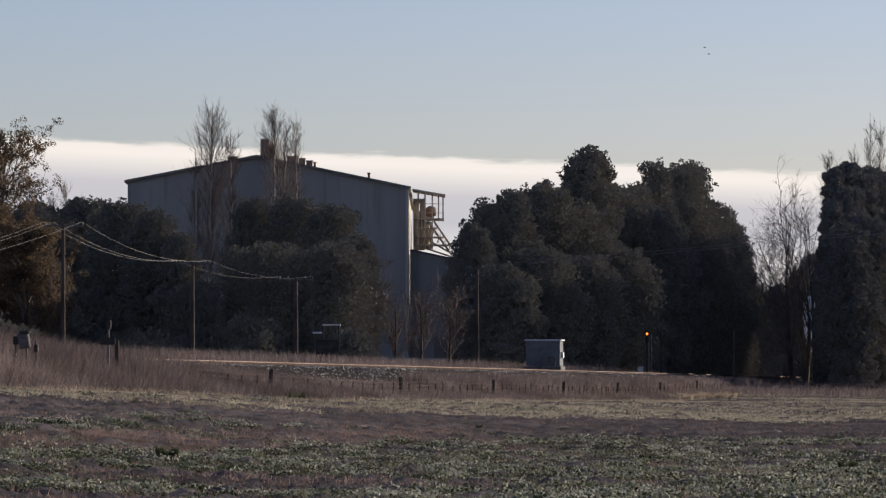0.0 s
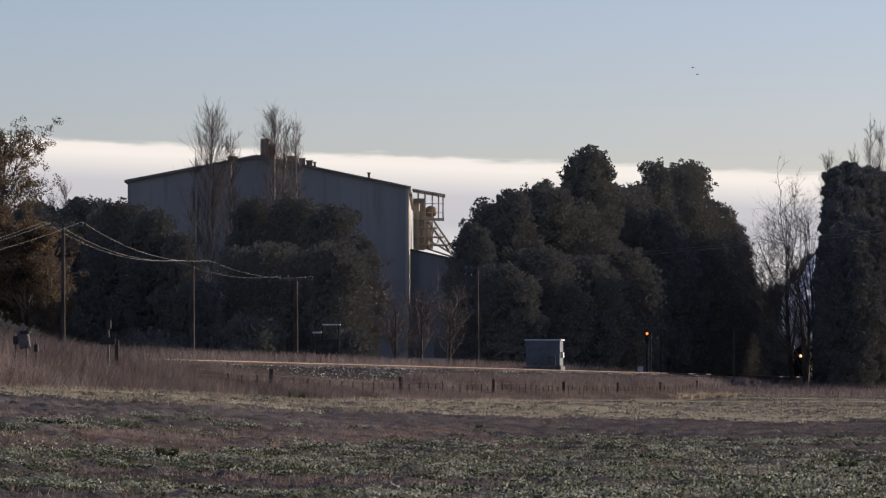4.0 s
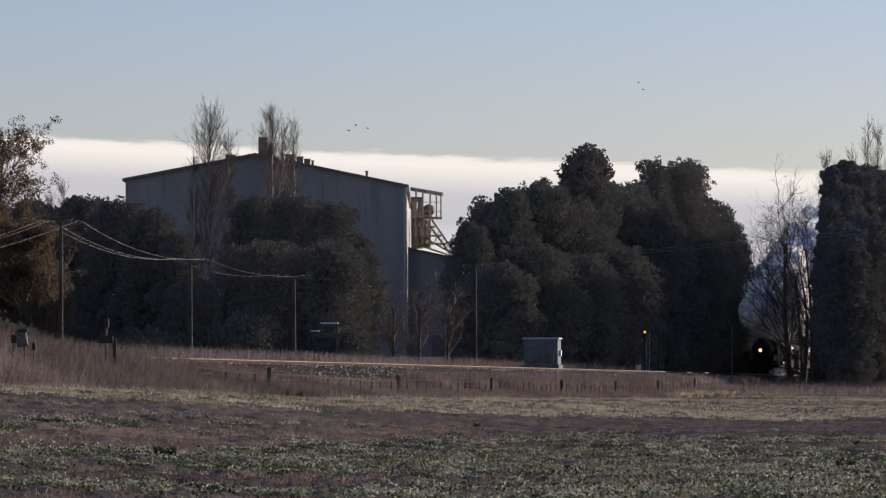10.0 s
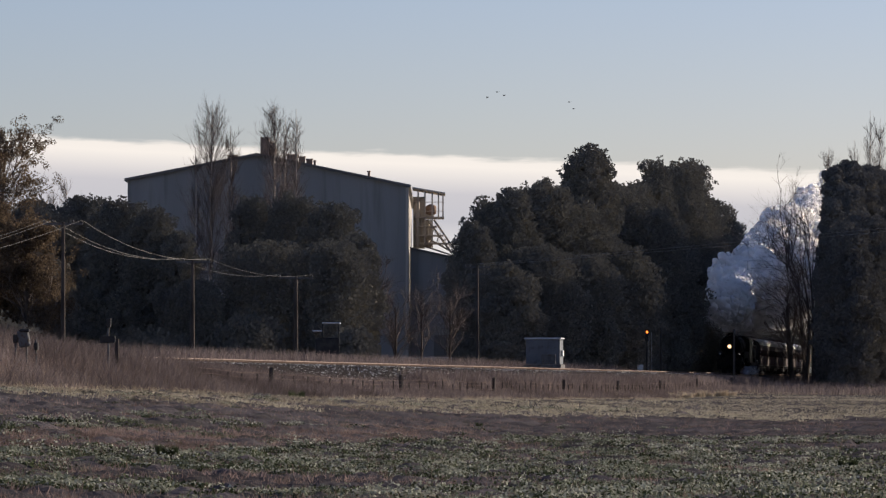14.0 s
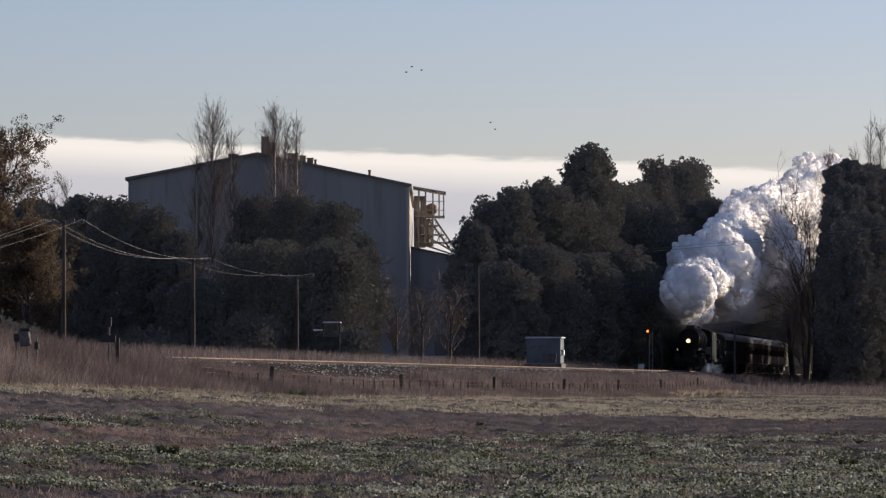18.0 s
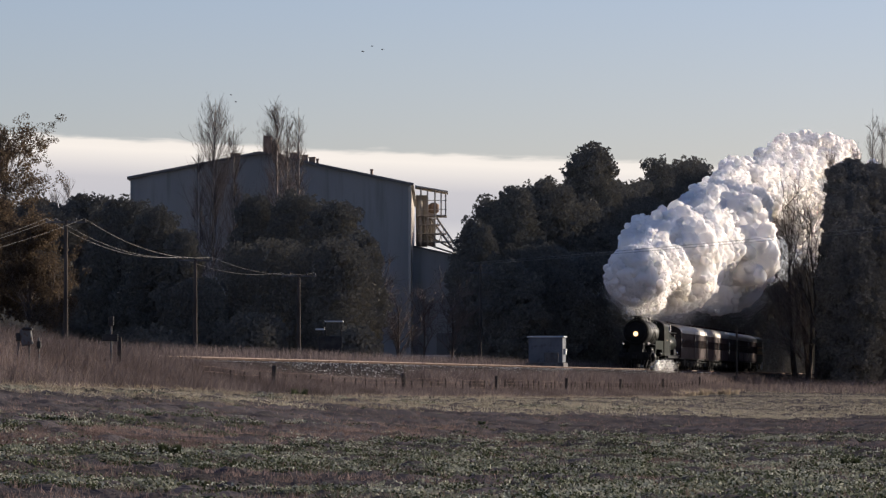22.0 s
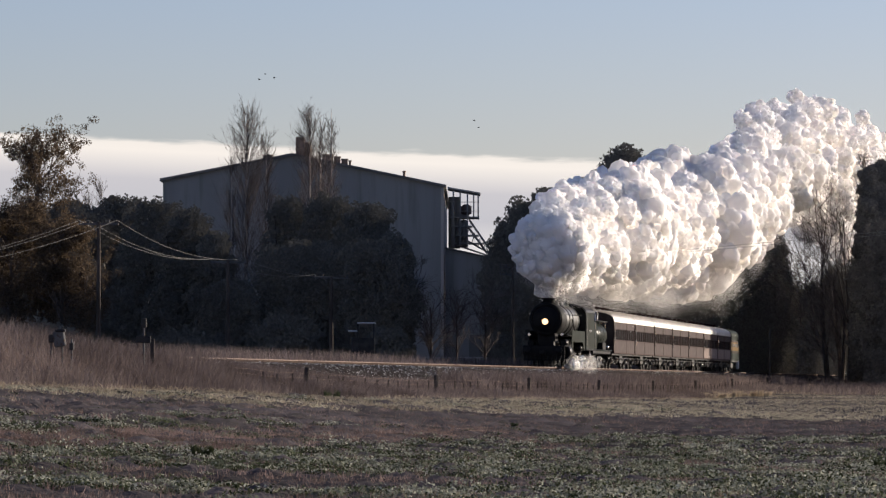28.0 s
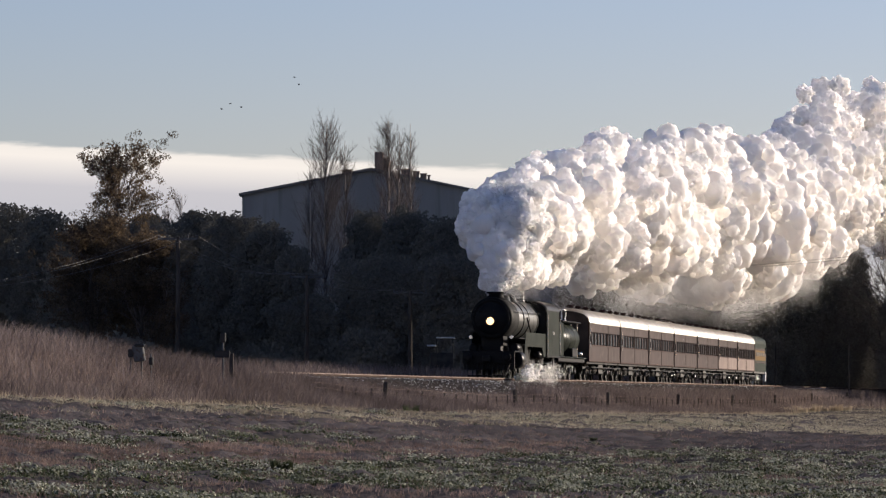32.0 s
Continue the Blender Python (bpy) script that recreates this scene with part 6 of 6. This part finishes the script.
def billow_mesh(name, seed, fine=1):
    """A cauliflower lump of radius about 1: many overlapping round florets, without the faces hidden inside."""
    rng = np.random.RandomState(seed)
    cs, rs, ls = [np.zeros(3)], [0.62], [2]
    for count, dist, size, level in ((8, 0.46, 0.44, 3), (22, 0.72, 0.30, 3), (28, 0.89, 0.16, 2)):
        c = rng.normal(0, 1, (count, 3))
        c /= np.linalg.norm(c, axis=1)[:, None]
        for q in c * dist * rng.uniform(0.9, 1.08, count)[:, None]:
            cs.append(q)
            rs.append(size * rng.uniform(0.7, 1.25))
            ls.append(min(3, level))
    verts, faces, k = [], [], 0
    for i, (c, r, l) in enumerate(zip(cs, rs, ls)):
        v, f = BALLS[l]
        lump = sum(np.sin(v @ rng.normal(0, 1, 3) * w + rng.uniform(0, 6)) for w in (2.2, 3.4, 4.6, 6.0, 7.5))
        v = v * (1 + 0.060 * lump)[:, None] * r * rng.uniform(0.86, 1.14, 3) + c
        mid = v[f].mean(1)
        keep = np.ones(len(f), bool)
        for n, (q, s) in enumerate(zip(cs, rs)):
            if n != i:
                keep &= ((mid - q) ** 2).sum(1) > (s * 0.86) ** 2
        verts.append(v)
        faces.append(f[keep] + k)
        k += len(v)
    return np_mesh(name, np.concatenate(verts), np.concatenate(faces), STEAM, True)


def mist_mesh(name, seed, count=8000):
    """A thin veil of vapour of radius about 1: countless specks, drawn out into curls and thinning towards the edge."""
    rng = np.random.RandomState(seed)
    p = rng.normal(0, 0.40, (count, 3))
    for k, amount in ((3.1, 0.26), (6.7, 0.14), (13.0, 0.06)):
        p = p + amount * np.sin(p[:, [1, 2, 0]] * k + rng.uniform(0, 6, 3)) * np.cos(p[:, [2, 0, 1]] * k * 0.7 + rng.uniform(0, 6, 3))
    a, b = rng.normal(0, 1, (count, 3)), rng.normal(0, 1, (count, 3))
    size = 0.016 * rng.uniform(0.5, 1.3, (count, 1))
    a *= size / np.linalg.norm(a, axis=1)[:, None]
    b *= size / np.linalg.norm(b, axis=1)[:, None]
    v = np.stack([p - a * 0.5, p + a * 0.5, p + b], 1)
    return np_mesh(name, v.reshape(-1, 3), (np.arange(count) * 3)[:, None] + [0, 1, 2], MIST)


MISTS = [mist_mesh("mist", 400 + k) for k in range(5)]
BILLOWS = [billow_mesh("billow", 200 + k) for k in range(7)]
SMALL = [billow_mesh("billow", 300 + k, 0) for k in range(7)]
PLUME_AGE = (0.0, 0.6, 2.6, 6.5, 10.0, 13.7, 18.0, 26.0)
PLUME_Z = (7.5, 8.2, 9.8, 12.0, 13.6, 15.5, 18.0, 22.0)
PLUME_EARLY = (7.5, 8.8, 12.3, 17.8, 20.5, 22.5, 25.5, 29.0)     # the first puffs rise faster
PLUME_R = (2.3, 2.9, 4.5, 6.2, 7.1, 8.4, 10.0, 11.3)
HEAD_Y = 4.4


def lift(age, t0):
    late = min(1.0, max(0.0, (t0 - 12) / 8))
    return float(np.interp(age, PLUME_AGE, PLUME_Z)) * late + float(np.interp(age, PLUME_AGE, PLUME_EARLY)) * (1 - late)


PUFFS = []           # (puff, time of leaving, [(billow, direction, reach, radius, turn)])


def sized(ob, r):
    ob.scale = (r, r, r)
    return ob


def build_plume():
    """Puffs in three sizes: the larger ones gather inside the plume before they hang in the air."""
    rng = np.random.RandomState(77)
    k = 0
    for hold, start, every, count, r0, r1, thin in ((0.0, -9.0, 0.33, 8, 0.9, 1.9, 1), (2.6, -9.0, 0.40, 4, 1.8, 3.0, 1), (6.5, 8.0, 0.55, 5, 2.4, 3.7, 1)):
        t = start
        while t + hold < 31.9:
            p = thing("steam_puff", train_pose(0, HEAD_Y), "white billowing puff of exhaust steam", "steam", "steam puffs of the plume")
            kids = []
            young = float(np.interp(t, [8, 24], [0.5, 1.0])) if hold else 1.0
            for j in range(count):
                a = 2 * math.pi * (j + rng.uniform(0, 1)) / count + k * 0.7
                core = j % 4 == 0
                r = (rng.uniform(0.85, 1.0) * r1 if core else rng.uniform(r0, r1 * 0.95)) * young
                b = sized(part("billow", (SMALL if r < 1.25 else BILLOWS)[(k * 3 + j * 5) % 7], None, p), r)
                kids.append((b, a, rng.uniform(0.2, 0.5) if core else rng.uniform(0.74, 1.06), r, rng.uniform(-1, 1), rng.uniform(-180, 180), rng.uniform(-25, 25)))
            for j in range(thin if hold or k % 2 else 0):
                a = -math.pi / 2 + rng.uniform(-1.0, 0.9) if j < 2 else rng.uniform(0, 2 * math.pi)
                b = sized(part("mist", MISTS[(k + j) % 5], None, p, "thin veil of steam"), rng.uniform(1.5, 2.4) * young * (1.0 if hold else 0.6))
                kids.append((b, a, rng.uniform(0.86, 1.16), 0.6, rng.uniform(-1, 1), rng.uniform(-180, 180), rng.uniform(-25, 25)))
            PUFFS.append((p, t, hold, kids))
            t += every
            k += 1


build_plume()


def build_jet():
    """The dense head of the plume over the chimney, and the wisps at the cylinders; both go with the engine."""
    rng = np.random.RandomState(78)
    j = thing("steam_jet", train_pose(0), "dense white head of steam bursting from the chimney", "steam")
    FOLLOW.append((j, 0.0))
    for y, z, r in ((1.35, 4.45, 0.42), (1.4, 4.85, 0.55), (1.55, 5.35, 0.75), (1.9, 5.95, 1.0), (2.3, 6.6, 1.35), (3.1, 7.2, 1.7), (4.1, 7.6, 2.0)):
        sized(part("billow", BILLOWS[int(z * 7) % 7], None, j, m=pose(rng.uniform(-0.1, 0.1), y, z, *rng.uniform(-90, 90, 3))), r)
    for k in range(130):
        d = Vector(rng.normal(0, 1, 3)).normalized()
        c = Vector((0, HEAD_Y, 7.6)) + d * 2.0
        if d.z < 0:
            c.x *= 1 + 0.75 * d.z
            c.y -= 0.6 * (c.y - 1.4) * -d.z
        sized(part("billow", BILLOWS[k % 7], None, j, m=pose(*c, *rng.uniform(-180, 180, 3))), rng.uniform(0.32, 0.8))
    for k in range(30):          # the ragged underside that trails back over the boiler
        f = (k + rng.uniform(0, 1)) / 30
        c = (rng.uniform(-0.8, 0.8), 1.9 + 8.0 * f, 4.75 + 1.3 * f + rng.uniform(-0.1, 0.9))
        sized(part("billow", BILLOWS[k % 7], None, j, m=pose(*c, *rng.uniform(-180, 180, 3))), rng.uniform(0.45, 0.8) * (0.8 + 0.7 * f))
    for k in range(10):
        f = (k + rng.uniform(0, 1)) / 10
        c = (rng.uniform(-0.6, 0.9), 2.5 + 11.0 * f, 4.7 + 0.7 * f + rng.uniform(-0.2, 0.5))
        sized(part("mist", MISTS[k % 5], None, j, "thin veil of steam", m=pose(*c, *rng.uniform(-180, 180, 3))), rng.uniform(0.7, 1.3))
    w = thing("cylinder_steam", train_pose(0), "small white burst of steam low beside the wheels", "steam")
    FOLLOW.append((w, 0.0))
    for k in range(26):
        f = rng.uniform(0, 1)
        c = (1.40 + 1.1 * f * rng.uniform(0.2, 1) + rng.uniform(-0.2, 0.2), 0.4 + 3.6 * f + rng.uniform(-0.4, 0.4), 0.10 + 0.30 * rng.uniform(-0.6, 1.6) * (0.35 + f))
        sized(part("wisp", SMALL[k % 7], None, w, m=pose(*c, *rng.uniform(-180, 180, 3))), rng.uniform(0.13, 0.30) * (1.2 - 0.7 * f))
    for k in range(16):
        f = rng.uniform(0, 1)
        c = (1.5 + 0.9 * f + rng.uniform(-0.2, 0.2), 0.6 + 6.0 * f + rng.uniform(-0.5, 0.5), 0.10 + 0.3 * f * rng.uniform(-0.6, 1.8))
        sized(part("mist", MISTS[k % 5], None, w, "thin veil of steam", m=pose(*c, *rng.uniform(-180, 180, 3))), rng.uniform(0.32, 0.6) * (0.7 + 0.5 * f))


build_jet()


# ---- birds ----
BIRDS = []


def build_bird(path, span, phase):
    """path: seconds, direction across and down in the resting view; the birds fly about 650 m off."""
    b = thing("bird", Matrix.Identity(4), "small dark bird flying over the railway", "bird", "flying birds")
    part("body", Geo().turned([(-0.22, 0.01), (-0.12, 0.05), (0, 0.07), (0.12, 0.055), (0.17, 0.03), (0.22, 0.008)], (0, 0, 0), (0, 1, 0), 8), BIRD, b)
    part("tail", Geo().add([(-0.02, -0.2, 0), (0.02, -0.2, 0), (0.05, -0.36, 0.01), (-0.05, -0.36, 0.01), (-0.02, -0.2, 0.012), (0.02, -0.2, 0.012), (0.05, -0.36, 0.02), (-0.05, -0.36, 0.02)], [[3, 2, 1, 0], [4, 5, 6, 7], [0, 1, 5, 4], [2, 3, 7, 6]]), BIRD, b)
    wings = []
    for s in (-1, 1):
        g = Geo().add([(0.03 * s, 0.1, 0), (0.03 * s, -0.1, 0), (span * 0.5 * s, -0.07, 0.02), (span * s, -0.02, 0.0), (span * 0.5 * s, 0.11, 0.03),
                       (0.03 * s, 0.1, 0.02), (0.03 * s, -0.1, 0.02), (span * 0.5 * s, -0.07, 0.035), (span * s, -0.02, 0.008), (span * 0.5 * s, 0.11, 0.05)],
                      [[0, 1, 2, 3, 4], [9, 8, 7, 6, 5], [0, 4, 9, 5], [4, 3, 8, 9], [3, 2, 7, 8], [2, 1, 6, 7]])
        wings.append((s, part("wing", g, BIRD, b)))
    BIRDS.append((b, path, wings, phase))


FLOCK = [(0, -500, 300), (5, -60, 330), (9, 548, 250), (11, 715, 208), (12, 832, 190), (13, 930, 184), (14, 880, 170), (16.5, 780, 140), (19, 698, 118), (21, 668, 100), (23, 636, 88), (26, 540, 110), (29, 340, 150), (32, 205, 164)]
for dx, dy, ph in ((-14, 6, 0.0), (0, -4, 0.3), (16, 2, 0.5)):
    build_bird([(t, x + dx * (1 + 0.3 * math.sin(t * 0.6 + ph * 4)), y + dy) for t, x, y in FLOCK], 0.32, ph)
PAIR = [(0, 1250, 90), (8, 1180, 150), (14, 1010, 190), (17, 900, 235), (19, 811, 212), (23, 306, 178), (25, 260, 190), (28, 780, 223), (30, 520, 170), (32, 322, 120)]
for dx, dy, ph in ((-3, -6, 0.1), (5, 6, 0.6)):
    build_bird([(t, x + dx, y + dy) for t, x, y in PAIR], 0.30, ph)


def motions():
    """Keys all that moves: the train, its wheels and rods, the steam and the birds."""
    for ob, y in FOLLOW:
        walk(ob, [(t, train_pose(t, y)) for t in (0, 8, 16, 24, 32)])
    speed = 13.64 / COS
    step = 0.085
    times = [k * step for k in range(int(32 / step) + 1)] + [32.0]
    for w, r, x, y, z, s in SPIN:
        if r < 0.6:
            w.matrix_basis = pose(x, y, z, 0, 0, 0 if s > 0 else 180)
            continue
        rows = []
        for t in times:
            a = speed * t / r * 180 / math.pi + (0 if s > 0 else 90)
            rows.append((t, Matrix.Translation((x, y, z)) @ Matrix.Rotation(radians(a), 4, "X") @ (Matrix.Identity(4) if s > 0 else Matrix.Rotation(math.pi, 4, "Z"))))
        walk(w, rows)
    for rod, x, z, phase in RODS:
        rows = []
        for t in times:
            a = speed * t / 0.87 + phase % 100
            if phase >= 100:
                rows.append((t, pose(x, 3.0 + CRANK * math.cos(a), z)))
            else:
                rows.append((t, pose(x, CRANK * math.cos(a), z + CRANK * math.sin(a))))
        walk(rod, rows)
    for p, t0, hold, kids in PUFFS:
        t1 = t0 + hold

        def where(t):
            age = max(hold, t - t0)
            m = train_pose(min(t, t1), HEAD_Y + hold * speed)
            slide = (0.9 if hold == 0 else 0.0) * (1 - math.exp(-max(0.0, t - t1) * 2.5))
            m.translation += Vector((-TRACK_DX, -1, 0)) * COS * slide + Vector((-0.10 * (age - hold), 0, lift(age, t0)))
            return m
        marks = sorted({t for t in (0.0, t1 - 0.6, t1 - 0.2, t1, t1 + 0.2, t1 + 0.6, t1 + 1.4, t0 + 2.6, t0 + 4.5, t0 + 6.5, t0 + 10, t0 + 13.7, t0 + 18, 32.0) if 0 <= t <= 32 and (t == 0 or t >= t1 - 0.7)})
        marks = [t for i, t in enumerate(marks) if i == 0 or t - marks[i - 1] > 0.04]
        walk(p, [(t, where(t)) for t in marks])
        few = [t for t in marks if t in (0.0, 32.0) or any(abs(t - t0 - q) < 0.05 for q in (hold, 0.6, 2.6, 6.5, 10, 13.7, 18))]
        for b, a, reach, r, along, turn, tumble in kids:
            rows = []
            for t in few:
                age = max(hold, t - t0)
                slim = float(np.interp(t0, [8, 24], [0.45, 1.0]))
                slim += (1 - slim) * min(1.0, max(0.0, (age - 13) / 9))
                big = float(np.interp(age, PLUME_AGE, PLUME_R)) * slim
                off = max(0.0, big - r * 0.85) * reach * (1 if hold else 1 - 0.24 * float(ease((age - 3.5) / 5)))
                rows.append((t, pose(off * math.cos(a), along * (0.3 + min(2.2, age * 0.9)), off * math.sin(a), turn * 0.3, turn, turn * 0.5 + tumble * min(1, (age - hold) / 8))))
            walk(b, rows)
    for b, path, wings, phase in BIRDS:
        rows = []
        for i, (t, x, y) in enumerate(path):
            q = at(x, y, 650)
            n = at(path[min(i + 1, len(path) - 1)][1], path[min(i + 1, len(path) - 1)][2], 650) - at(path[max(i - 1, 0)][1], path[max(i - 1, 0)][2], 650)
            rows.append((t, pose(*q, 0, 0, -75 if n.x > 0 else 75)))
        walk(b, rows)
        for s, w in wings:
            walk(w, [(k * 0.16, pose(0, 0, 0, 0, s * 32 * math.sin(k * 1.5 + phase * 6), 0)) for k in range(201)])


motions()
